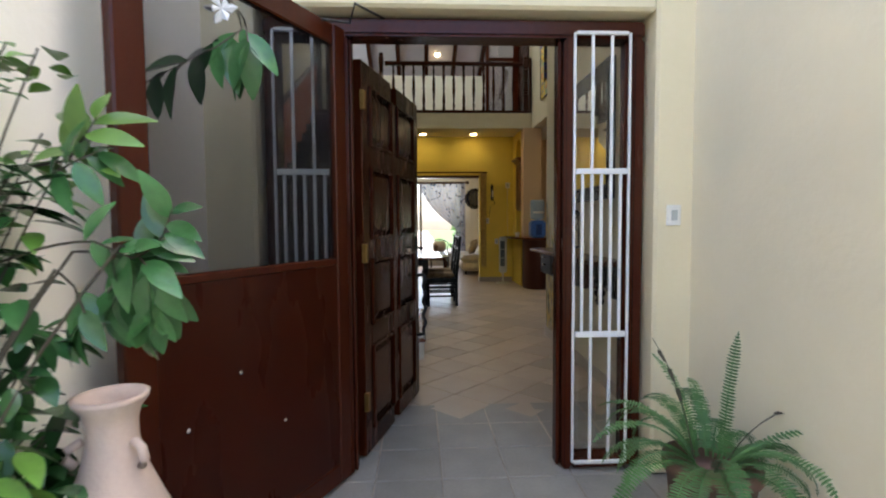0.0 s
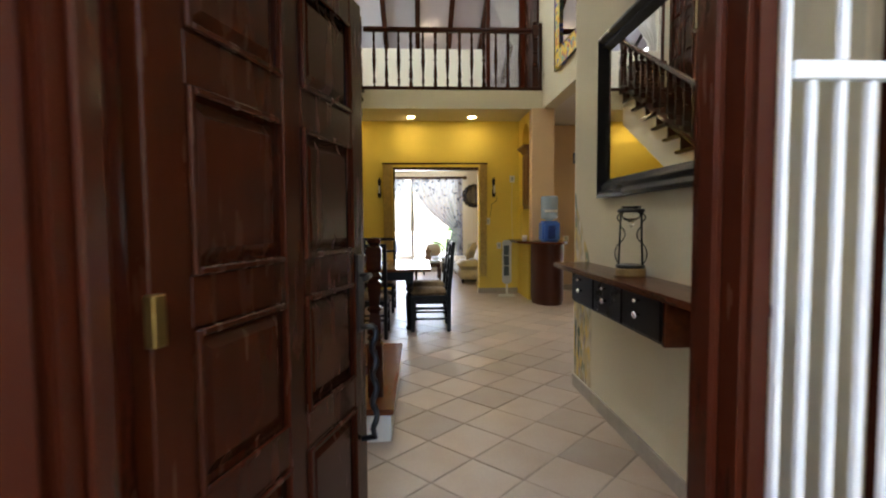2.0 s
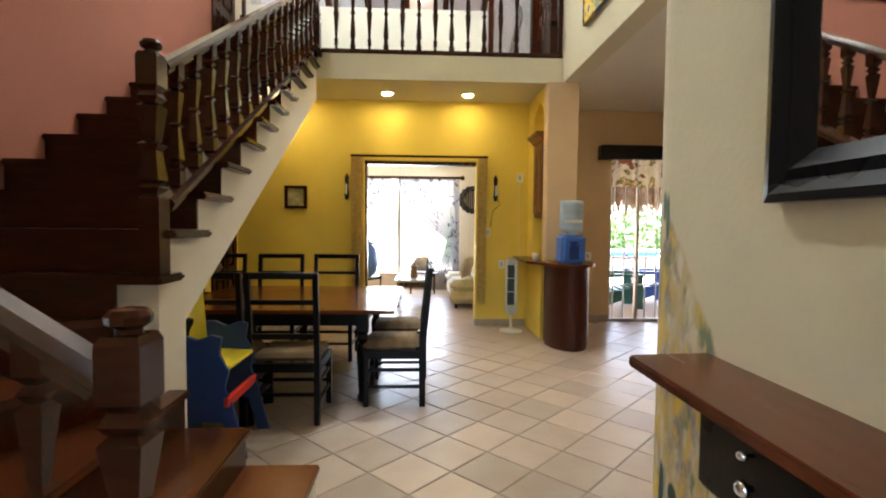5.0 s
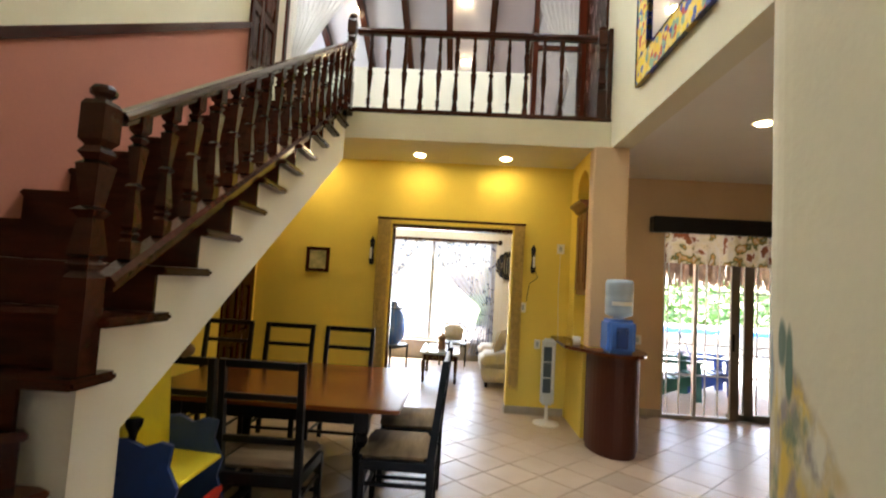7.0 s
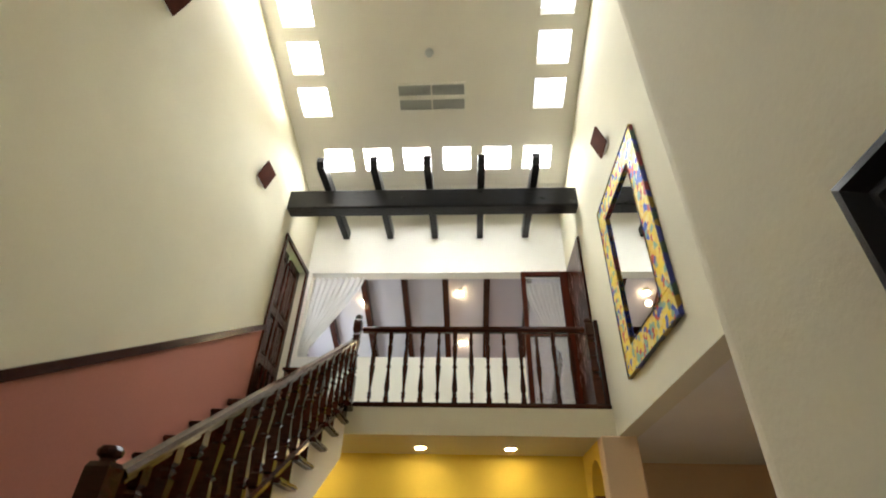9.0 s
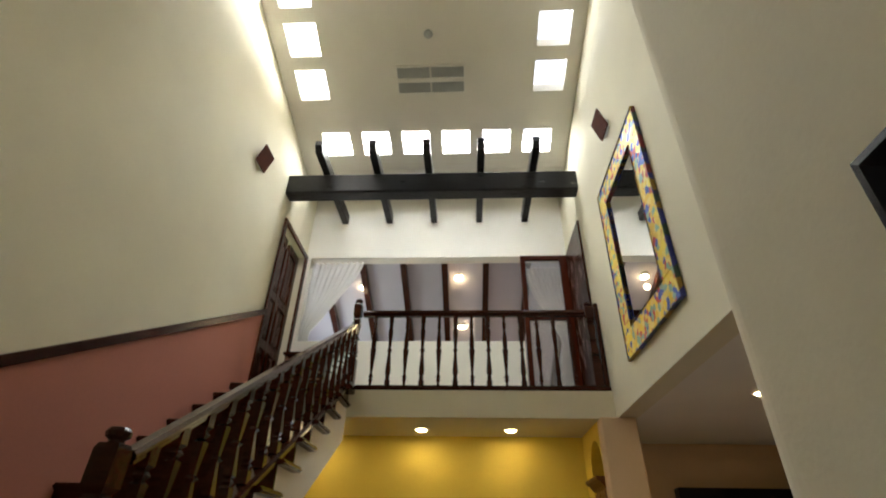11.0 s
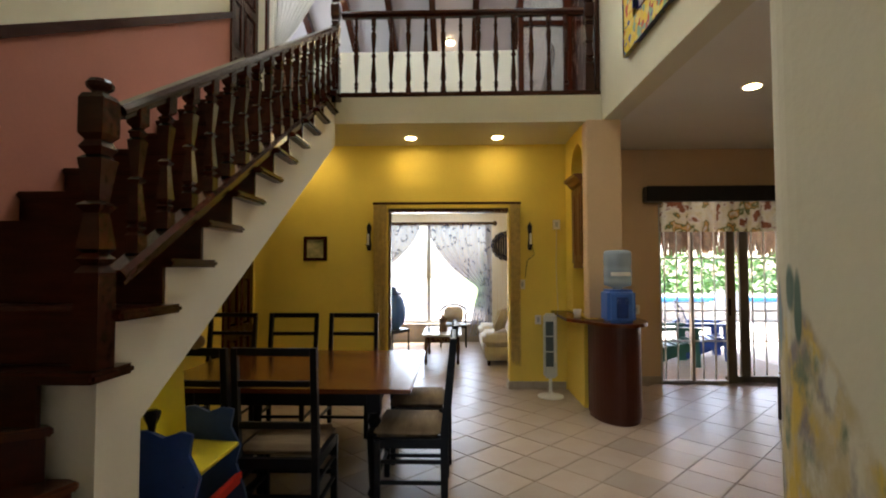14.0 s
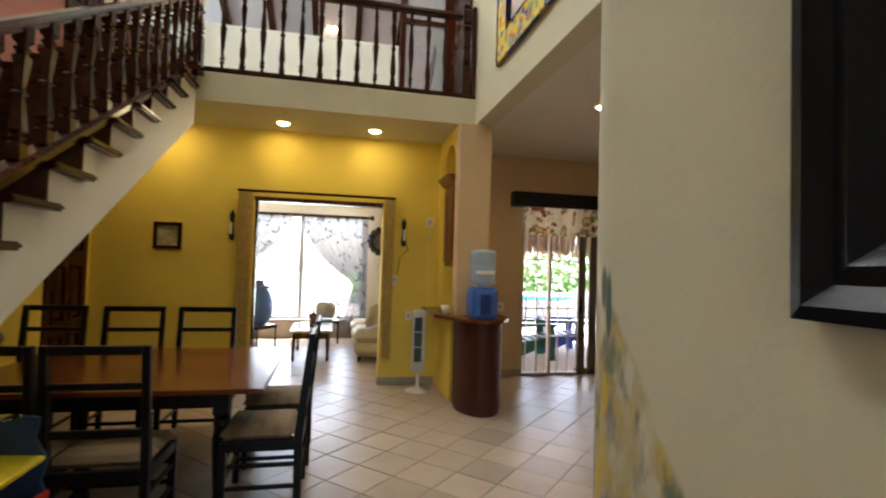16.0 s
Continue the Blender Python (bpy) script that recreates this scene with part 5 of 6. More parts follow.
def dining_chair():
    th = thing("dining_chair", "black wooden ladder-back chair with a tan striped seat", "chair", "dining chairs")
    w, d = 0.225, 0.215
    for s in (-1, 1):
        bm = B()
        prism(bm, [(-d - 0.02, 0), (-d + 0.025, 0), (-d + 0.03, 0.45), (-d - 0.035, 1.06), (-d - 0.075, 1.06), (-d - 0.02, 0.45)], "x", s * w - 0.019, s * w + 0.019)
        bmesh.ops.bevel(bm, geom=bm.edges[:], offset=0.004, segments=1, affect="EDGES")
        part("back_leg", bm, CHAIRW, th)
        bm = B()
        box(bm, s * w - 0.02, d - 0.02, 0, s * w + 0.02, d + 0.02, 0.42, 0.004)
        part("front_leg", bm, CHAIRW, th)
        for z in (0.14, 0.27):
            bm = B()
            box(bm, s * w - 0.011, -d + 0.02, z, s * w + 0.011, d - 0.02, z + 0.025, 0.004)
            part("stretcher", bm, CHAIRW, th)
        bm = B()
        box(bm, s * w - 0.017, -d + 0.02, 0.37, s * w + 0.017, d - 0.02, 0.43)
        part("seat_rail", bm, CHAIRW, th)
    for y0 in (-d, d):
        bm = B()
        box(bm, -w + 0.02, y0 - 0.016, 0.37, w - 0.02, y0 + 0.016, 0.43)
        part("seat_rail", bm, CHAIRW, th)
        for z in ((0.20,) if y0 < 0 else (0.17, 0.29)):
            bm = B()
            box(bm, -w + 0.02, y0 - 0.011, z, w - 0.02, y0 + 0.011, z + 0.025, 0.004)
            part("stretcher", bm, CHAIRW, th)
    for z, h in ((1.015, 0.045), (0.84, 0.035), (0.60, 0.04)):
        dy = -0.055 * (z - 0.45) / 0.61
        bm = B()
        box(bm, -w + 0.018, -d - 0.022 + dy, z, w - 0.018, -d + 0.006 + dy, z + h, 0.005)
        part("back_slat", bm, CHAIRW, th)
    bm = B()
    box(bm, -w - 0.005, -d + 0.03, 0.43, w + 0.005, d + 0.025, 0.485, 0.022, segs=3)
    part("seat", bm, SEATF, th, "tan striped padded seat", True)
    return th


first = dining_chair()
first.matrix_basis = pose(0.02, 7.60, 0, 0, 0, 0)
for x, y, a in ((-0.47, 7.60, -3), (0.755, 7.95, 90), (0.765, 8.62, 91), (-1.20, 9.20, 180), (-0.57, 9.18, 181), (0.02, 9.18, 179), (4.47, 9.36, 90)):
    copy_thing(first, pose(x, y, 0, 0, 0, a))

# child's painted chair beside the stairs
toy = thing("painted_chair", "child's wooden chair painted yellow, blue and red", "chair", m=pose(-0.36, 7.12, 0))
side = [(0.30, 0.0), (0.22, 0.0), (0.16, 0.22), (-0.10, 0.24), (-0.16, 0.0), (-0.26, 0.0), (-0.20, 0.40), (-0.22, 0.72), (-0.06, 0.74), (0.02, 0.70), (0.10, 0.735), (0.16, 0.72), (0.14, 0.62), (0.20, 0.52), (0.17, 0.42), (0.22, 0.30)]
for y in (-0.225, 0.20):
    bm = B()
    prism(bm, side, "y", y, y + 0.025)
    bmesh.ops.bevel(bm, geom=bm.edges[:], offset=0.004, segments=1, affect="EDGES")
    part("side_panel", bm, TBLUE if y < 0 else TBLUE2, toy, "blue cut-out side panel")
bm = B()
box(bm, -0.10, -0.199, 0.50, 0.17, 0.199, 0.525, 0.006, pose(0, 0, 0.03, 0, 3, 0))
part("seat", bm, TYEL, toy, "bright yellow seat board")
bm = B()
prism(bm, [(-0.19, 0.50), (0.19, 0.50), (0.19, 0.98), (0.10, 1.08), (-0.12, 1.08), (-0.19, 0.96)], "x", -0.012, 0.012)
bmesh.ops.transform(bm, matrix=pose(-0.07, 0, 0.02, 0, -4, 0), verts=bm.verts)
part("backrest", bm, TYEL, toy, "bright yellow back board")
bm = B()
box(bm, 0.17, -0.235, 0.31, 0.205, 0.235, 0.37, 0.008)
part("stretcher", bm, TRED, toy, "bright red front rail")
bm = B()
box(bm, -0.20, -0.2285, 0.03, -0.06, -0.2255, 0.15, 0.001)
part("sticker", bm, WPLAST, toy, "white patch near the foot")
bm = B()
lathe(bm, [(0.014, 0.72), (0.02, 0.76), (0.035, 0.79), (0.04, 0.82), (0.025, 0.83)], 12, pose(-0.05, -0.2, 0))
part("knob", bm, BLACKF, toy, "black wooden knob", True)
bm = B()
bmesh.ops.create_icosphere(bm, subdivisions=2, radius=0.05, matrix=pose(-0.05, 0.17, 1.10) @ Matrix.Diagonal((1.2, 0.8, 0.9, 1)))
part("finial", bm, mat("olive_paint", (0.12, 0.13, 0.04), 0.4, second=(0.25, 0.10, 0.04)), toy, "rounded olive and brown finial", True)

# ---- patio doors, valance, patio ----
pel = thing("curtain_pelmet", "dark wooden pelmet beam above the patio doors", "pelmet")
bm = B()
box(bm, 3.50, YS - 0.16, 2.36, 5.75, YS - 0.003, 2.56, 0.012)
part("board", bm, BEAMW, pel)
bm = B()
rows = []
for j in range(6):
    z = 2.40 - 0.43 * j / 5
    rows.append([bm.verts.new((3.68 + 1.98 * i / 160, YS - 0.08 + 0.028 * math.sin(i * 0.42) * (0.4 + 0.12 * j) + 0.01 * math.sin(i * 0.17 + j), z)) for i in range(161)])
for p, q in zip(rows, rows[1:]):
    for i in range(160):
        bm.faces.new((p[i], p[i + 1], q[i + 1], q[i]))
solid("valance", bm, VALANCE, "gathered floral cotton valance in red, green and cream", "valance", smooth=True)
pdr = thing("patio_door", "sliding glass patio doors in metal frames, one open", "sliding door", kind="structure")
for nm, b, mm in (("frame", (DX0, YS + 0.03, 0.0, DX0 + 0.04, YS + 0.10, DZ), ALU), ("frame", (4.12, YS + 0.03, 0.0, 4.16, YS + 0.08, DZ), ALU), ("frame", (DX0 + 0.04, YS + 0.03, 0.0, 4.58, YS + 0.10, 0.035), ALU), ("stile", (4.58, YS + 0.02, 0, 4.69, YS + 0.07, DZ), DALU), ("stile", (4.78, YS + 0.08, 0, 4.90, YS + 0.12, DZ), DALU), ("rail", (4.58, YS + 0.08, 0, 5.60, YS + 0.12, 0.08), DALU)):
    bm = B()
    box(bm, *b, 0.004)
    part(nm, bm, mm, pdr)
bm = B()
box(bm, 4.595, YS + 0.008, 0.88, 4.625, YS + 0.02, 1.10, 0.004)
part("handle", bm, BLACKF, pdr)
bm = B()
box(bm, 4.90, YS + 0.098, 0.08, 5.6, YS + 0.102, DZ)
part("pane", bm, PANE, pdr).visible_shadow = False
gri = thing("patio_grille", "white steel security bars outside the patio doors", "window grille")
for k in range(11):
    x = 3.83 + 0.165 * k
    bm = B()
    box(bm, x - 0.008, YS + 0.15, 0.02, x + 0.008, YS + 0.166, DZ, 0.002)
    part("bar", bm, WBARS, gri)
for z in (0.52, 0.92, 1.62):
    bm = B()
    box(bm, DX0, YS + 0.148, z, DX1, YS + 0.168, z + 0.018)
    part("cross_bar", bm, WBARS, gri)


def garden_chair(name, label, m, c1, c2):
    th = thing(name, label, "chair", "patio chairs", m)
    for k in range(5):
        y = -0.24 + 0.115 * k
        bm = B()
        box(bm, -0.27, y, 0.27 + 0.022 * k, 0.27, y + 0.10, 0.295 + 0.022 * k, 0.006)
        part("seat_slat", bm, c1, th)
        bm = B()
        top = 0.74 - 0.05 * abs(k - 2)
        box(bm, -0.275 + 0.112 * k, -0.02, 0, -0.172 + 0.112 * k, 0.004, top, 0.008, pose(0, -0.21, 0.26, 20, 0, 0))
        part("back_slat", bm, c1, th)
    for s in (-1, 1):
        bm = B()
        prism(bm, [(-0.42, 0.56), (-0.36, 0.60), (0.30, 0.60), (0.36, 0.575), (0.36, 0.565), (-0.42, 0.54)], "x", s * 0.33 - 0.07, s * 0.33 + 0.07)
        part("armrest", bm, c2, th)
        bm = B()
        prism(bm, [(0.33, 0), (0.20, 0), (0.17, 0.565), (0.31, 0.565)], "x", s * 0.30 - 0.014, s * 0.30 + 0.014)
        part("front_leg", bm, c2, th)
        bm = B()
        prism(bm, [(-0.50, 0), (-0.38, 0), (0.28, 0.27), (0.28, 0.38), (-0.24, 0.27)], "x", s * 0.272 - 0.012, s * 0.272 + 0.012)
        part("back_leg", bm, c2, th)


garden_chair("patio_chair", "dark green wooden armchair on the patio", pose(4.42, 12.45, 0, 0, 0, -96), GREENP, GREENP)
garden_chair("patio_chair", "dark blue wooden armchair on the patio", pose(5.22, 12.98, 0, 0, 0, -100), TBLUE, TBLUE)
garden_chair("patio_chair", "pale metal chair by the pool", pose(8.0, 17.4, 0, 0, 0, 150), GPLAST, WPLAST)
garden_chair("patio_chair", "pale metal chair by the pool", pose(9.6, 16.9, 0, 0, 0, 190), WPLAST, WPLAST)
bm = B()
box(bm, 4.5, 18.6, 0, 16, 23, 0.55, 0.03)
pool = solid("pool_edge", bm, PATIO, "pale stone wall of a raised pool", "pool")
bm = B()
box(bm, 4.4, 18.5, 0.55, 16.1, 18.8, 0.68, 0.03)
solid("pool_tiles", bm, WATER, "bright blue glazed pool rim", "pool")
pal = thing("thatched_roof", "palm thatch roof edge over the patio", "roof")
random.seed(11)
bm = B()
for k in range(1500):
    x = 3.0 + 7.6 * random.random()
    y = 14.6 + random.uniform(-0.14, 0.14)
    h = random.uniform(0.18, 0.42)
    w = random.uniform(0.012, 0.034)
    lean = random.uniform(-0.07, 0.07)
    a = [bm.verts.new(p) for p in ((x - w, y, 2.42), (x + w, y, 2.42), (x + w * 0.5 + lean, y - 0.03, 2.16 - h), (x - w * 0.3 + lean, y - 0.03, 2.13 - h))]
    bm.faces.new(a)
part("fringe", bm, THATCH, pal, "ragged hanging palm fringe")
bm = B()
prism(bm, [(14.45, 2.38), (14.75, 2.36), (11.3, 3.6), (11.3, 3.74)], "x", 2.9, 10.7)
part("roof_slope", bm, THATCH, pal)


def foliage(name, label, boxes, n, size, material, seed, category="hedge"):
    random.seed(seed)
    bm = B()
    for x0, y0, z0, x1, y1, z1 in boxes:
        for k in range(n):
            c = Vector((random.uniform(x0, x1), random.uniform(y0, y1), random.uniform(z0, z1)))
            c.z -= max(0, 0.5 * (c.z - z0) * abs(math.sin(c.x * 1.7 + seed)))
            u = Vector((random.uniform(-1, 1), random.uniform(-1, 1), random.uniform(-0.7, 0.7))).normalized() * size * random.uniform(0.6, 1.4)
            v = u.cross(Vector((random.uniform(-1, 1), random.uniform(-1, 1), random.uniform(-1, 1)))).normalized() * size * 0.3
            bm.faces.new([bm.verts.new(p) for p in (c - u, c + v, c + u, c - v)])
    return solid(name, bm, material, label, category, "stuff")


foliage("hedge", "dense green garden hedge behind the pool", [(2, 23.2, 0, 18, 25, 3.6)], 3600, 0.22, HEDGEL, 5)
foliage("hedge", "green garden shrubs facing the porch", [(-5, -9, 0, 6, -7.5, 3.2)], 3000, 0.2, LEAF, 9)

# ---- living room ----
win = thing("window_1", "wide living room window in pale metal frames", "window", kind="structure")
for b in ((LX0, YL + 0.02, LZ0, LX0 + 0.05, YL + 0.08, LZ1), (LX1 - 0.05, YL + 0.02, LZ0, LX1, YL + 0.08, LZ1), (0.42, YL - 0.10, LZ0, 0.50, YL - 0.07, LZ1), (LX0, YL - 0.07, LZ0, LX1, YL - 0.065, LZ0 + 0.05)):
    bm = B()
    box(bm, *b)
    part("frame", bm, ALU, win)
slab("sill", [(-2.4, YL - 0.28, 0, 2.1, YL - 0.12, 0.36)], BASEB, "low tiled ledge below the window", "sill")
crod = thing("curtain_rod", "dark wooden curtain rod with round ends", "curtain rod")
bm = B()
tube(bm, [(-1.4, YL - 0.32, 2.42), (1.78, YL - 0.32, 2.42)], 0.03, 10)
lathe(bm, [(0.02, 0), (0.055, 0.03), (0.055, 0.06), (0.02, 0.09)], 12, pose(1.78, YL - 0.32, 2.42, 0, 90, 0))
part("pole", bm, STAIRW, crod)
drape("curtain", "sheer blue-flowered curtain tied back to the wall side", 0.46, 1.76, YL - 0.30, 0.12, 2.40, 1.10, FLORAL, 1, 8, sweep=1.9, bunch=0.2)
drape("curtain", "sheer blue-flowered curtain tied back to the far side", -1.35, 0.30, YL - 0.30, 0.12, 2.40, 1.15, FLORAL, -1, 8, sweep=1.8, bunch=0.2)
sofa = thing("sofa", "cream upholstered sofa along the living room wall", "sofa")
for nm, b, bv in (("base", (1.48, 12.15, 0.08, 2.12, 14.2, 0.28), 0.03), ("seat_cushion", (1.45, 12.18, 0.28, 1.95, 13.18, 0.45), 0.06), ("seat_cushion", (1.45, 13.2, 0.28, 1.95, 14.18, 0.45), 0.06), ("backrest", (1.93, 12.15, 0.28, 2.16, 14.2, 0.66), 0.07)):
    bm = B()
    box(bm, *b, bv, segs=3)
    part(nm, bm, SOFA, sofa, smooth=True)
for x in (1.54, 2.06):
    for y in (12.22, 14.13):
        bm = B()
        lathe(bm, [(0.022, 0), (0.03, 0.082)], 10, pose(x, y, 0))
        part("foot", bm, STAIRW, sofa)
bm = B()
box(bm, -0.2, -0.06, -0.2, 0.2, 0.06, 0.2, 0.055, segs=3)
cus = solid("cushion", bm, SOFA, "striped tan cushion leaning on the sofa", "cushion", smooth=True)
cus.matrix_basis = pose(1.78, 12.75, 0.65, 20, 0, 65)
ctab = thing("coffee_table", "dark coffee table with a pale glossy top", "table")
bm = B()
box(bm, 0.50, 12.2, 0.44, 1.12, 13.25, 0.475, 0.006)
part("tabletop", bm, mat("pale_top", (0.6, 0.6, 0.6), 0.12, var=0.05), ctab, "pale glossy top")
bm = B()
box(bm, 0.55, 12.25, 0.34, 1.07, 13.2, 0.44)
part("apron", bm, STAIRW, ctab)
for x in (0.56, 1.06):
    for y in (12.26, 13.19):
        bm = B()
        lathe(bm, [(0.015, 0), (0.028, 0.05), (0.02, 0.1), (0.032, 0.25), (0.03, 0.34)], 10, pose(x, y, 0))
        part("leg", bm, STAIRW, ctab)
jar = thing("pitcher", "reddish clay pitcher on the coffee table", "pitcher", m=pose(0.82, 12.6, 0.476))
bm = B()
lathe(bm, [(0.06, 0), (0.07, 0.03), (0.05, 0.12), (0.06, 0.18), (0.09, 0.2), (0.03, 0.22), (0.015, 0.27)], 14)
part("body", bm, POTC, jar, smooth=True)


def cane_chair(m, label):
    th = thing("armchair", label, "chair", m=m)
    for x in (-0.24, 0.24):
        for y in (-0.22, 0.22):
            bm = B()
            tube(bm, [(x, y, 0), (x, y, 0.42 if y > 0 else 0.6)], 0.018, 6)
            part("leg", bm, CHAIRW, th)
    bm = B()
    box(bm, -0.26, -0.24, 0.36, 0.26, 0.24, 0.42, 0.01)
    part("seat", bm, CHAIRW, th)
    bm = B()
    tube(bm, [(0.27 * math.cos(a), 0.02 - 0.28 * math.sin(a), 0.62 + 0.16 * math.sin(a)) for a in [math.pi * k / 14 for k in range(15)]], 0.02, 6)
    part("back_rail", bm, CHAIRW, th)
    bm = B()
    box(bm, -0.19, -0.20, 0.43, 0.19, -0.09, 0.74, 0.05, segs=3)
    part("cushion", bm, SOFA, th, "pale cushion", True)


cane_chair(pose(0.98, 14.15, 0, 0, 0, 180), "dark bent-wood armchair with a pale cushion")
cane_chair(pose(-0.14, 13.35, 0, 0, 0, -120), "dark bent-wood armchair holding a blue cushion")
bm = B()
bmesh.ops.create_icosphere(bm, subdivisions=3, radius=0.26)
for v in bm.verts:
    v.co *= 1 + 0.18 * noise.noise(v.co * 6)
    v.co.z *= 1.25
cushion = solid("cushion", bm, BLUEP, "crumpled bright blue cushion on an armchair", "cushion", smooth=True)
cushion.matrix_basis = pose(-0.10, 13.35, 0.72)
bm = B()
lathe(bm, [(0.20, 0), (0.19, 0.02), (0.10, 0.04), (0.08, 0.10), (0.02, 0.12)], 18)
hat = solid("hat", bm, TBLUE2, "blue wide-brimmed hat on the cushion", "hat", smooth=True)
hat.matrix_basis = pose(-0.12, 13.35, 1.06, 6, 5, 0)
deco = thing("wall_ornament", "dark carved round ornament on the living room wall", "ornament", m=pose(2.08, YL, 1.97, 90, 0, 0) @ Matrix.Scale(1.25, 4))
bm = B()
for k in range(16):
    a = 2 * math.pi * k / 16
    lathe(bm, [(0.05, 0.001), (0.055, 0.02), (0.03, 0.035)], 8, pose(0.20 * math.cos(a), 0.20 * math.sin(a), 0))
for k in range(9):
    x = -0.16 + 0.04 * k
    h = math.sqrt(0.2 ** 2 - x * x)
    box(bm, x - 0.012, -h, 0.001, x + 0.012, h, 0.025, 0.004)
part("carving", bm, IRON, deco)

# ---- porch plants ----
def leaf_mesh(name, length, width, material, fold=0.25):
    bm = B()
    n = 7
    L, M, Rr = [], [], []
    for i in range(n + 1):
        u = i / n
        w = width * (math.sin(math.pi * u ** 0.85) ** 0.8) * 0.5 if 0 < i < n else 0.002
        z = -0.22 * length * u * u
        L.append(bm.verts.new((-w, u * length, z + fold * w)))
        M.append(bm.verts.new((0, u * length, z)))
        Rr.append(bm.verts.new((w, u * length, z + fold * w)))
    for i in range(n):
        bm.faces.new((L[i], M[i], M[i + 1], L[i + 1]))
        bm.faces.new((M[i], Rr[i], Rr[i + 1], M[i + 1]))
    return finish(name, bm, material, True)


BIG = leaf_mesh("leaf", 0.125, 0.052, LEAF)
MID = leaf_mesh("leaf", 0.088, 0.045, LEAF)
PALE = leaf_mesh("leaf", 0.105, 0.045, LEAF2)
ROUND = leaf_mesh("leaf", 0.05, 0.045, LEAF2)


def shrub(label, base, tips, seed):
    """tips: (place, leaf mesh, count, spread)."""
    random.seed(seed)
    th = thing("shrub", label, "plant", "porch shrubs", Matrix.Translation(base))
    for place, me, count, droop in tips:
        p = Vector(place) - Vector(base)
        bm = B()
        a = Vector((random.uniform(-0.02, 0.02), random.uniform(-0.05, 0.05), 0))
        mid = a.lerp(p, 0.45) + Vector((-0.05, random.uniform(-0.08, 0.02), 0.10 * p.length))
        tube(bm, [a.lerp(mid, u) * (1 - u) + mid.lerp(p, u) * u for u in [k / 8 for k in range(9)]], [0.0045 - 0.0003 * k for k in range(9)], 5)
        part("stem", bm, TWIG, th)
        for k in range(int(count * 1.7)):
            o = new("leaf", me)
            o.parent = th
            yaw = 222 * k + random.uniform(-25, 25)
            back = p + (mid - p) * (0.14 * random.random()) + Vector((random.uniform(-0.05, 0.05), random.uniform(-0.04, 0.04), random.uniform(-0.05, 0.05)))
            o.matrix_basis = Matrix.Translation(back) @ pose(0, 0, 0, random.uniform(-droop, 20), random.uniform(-20, 20), yaw) @ Matrix.Scale(random.uniform(0.75, 1.2), 4)
    return th


def seen_at(px, py, d):
    return (0.408 + d * ((px - 784) / 863 + 0.048), 0.372 + d, 1.273 + d * ((441 - py) / 863 - 0.054))


def spray(th, base, path, d, me, n, size=1.0, fall=0.5, start=0.35):
    """A twig along a line of view points with leaves set on alternate sides."""
    pts = [Vector(seen_at(px, py, d + 0.03 * math.sin(2.1 * k))) - Vector(base) for k, (px, py) in enumerate(path)]
    m = len(pts) - 1

    def at(u):
        k = min(int(u * m), m - 1)
        return pts[k].lerp(pts[k + 1], u * m - k)
    bm = B()
    lead = [(pts[0] * (k / 8)) + Vector((-0.02, -0.03, 0.12)) * math.sin(math.pi * k / 8) * pts[0].length for k in range(8)]
    line = lead + [at(k / 12) for k in range(13)]
    tube(bm, line, [0.0045 - 0.00013 * k for k in range(len(line))], 5)
    part("stem", bm, TWIG, th)
    for k in range(n):
        u = start + (1 - start) * (k + 0.6) / n
        tan = (at(min(1, u + 0.03)) - at(max(0, u - 0.03))).normalized()
        side = tan.cross(Vector((0, -1, 0.2))).normalized() * (1 if k % 2 else -1)
        last = k >= n - 2
        dr = tan * random.uniform(0.5, 0.9) + side * (random.uniform(0.25, 0.5) if last else random.uniform(0.6, 1.1)) + Vector((random.uniform(-0.2, 0.2), random.uniform(-0.35, 0.35), -fall * random.uniform(0.6, 1.4)))
        dr.normalize()
        nrm = Vector((random.uniform(-0.45, 0.45), -0.75, 0.65))
        nrm = (nrm - dr * nrm.dot(dr)).normalized()
        xa = dr.cross(nrm)
        rot = Matrix((xa, dr, nrm)).transposed().to_4x4()
        o = new("leaf", me)
        o.parent = th
        o.matrix_basis = Matrix.Translation(at(u)) @ rot @ Matrix.Scale(size * random.uniform(0.75, 1.15), 4)


random.seed(1)
BA = (-0.52, 1.12, 0.0)
sh = thing("shrub", "glossy dark green shrub with drooping pointed leaves", "plant", "porch shrubs", Matrix.Translation(BA))
for path, d, me, n, size, fall in (
        (((20, 460), (110, 430), (180, 420), (255, 455), (300, 420), (318, 370)), 1.05, BIG, 18, 0.8, 0.15),
        (((150, 440), (205, 440), (240, 445), (235, 490), (210, 530)), 1.08, BIG, 17, 0.95, 0.8),
        (((230, 430), (255, 440), (280, 480), (285, 540), (270, 575)), 1.04, BIG, 17, 0.9, 0.8),
        (((120, 470), (150, 500), (165, 545), (145, 590)), 1.1, BIG, 6, 0.9, 0.9),
        (((60, 300), (150, 285), (178, 245), (200, 212)), 1.15, PALE, 7, 1.1, 0.1),
        (((40, 330), (110, 315), (165, 285), (200, 270)), 1.12, BIG, 8, 0.9, 0.4)):
    spray(sh, BA, path, d, me, n, size, fall)
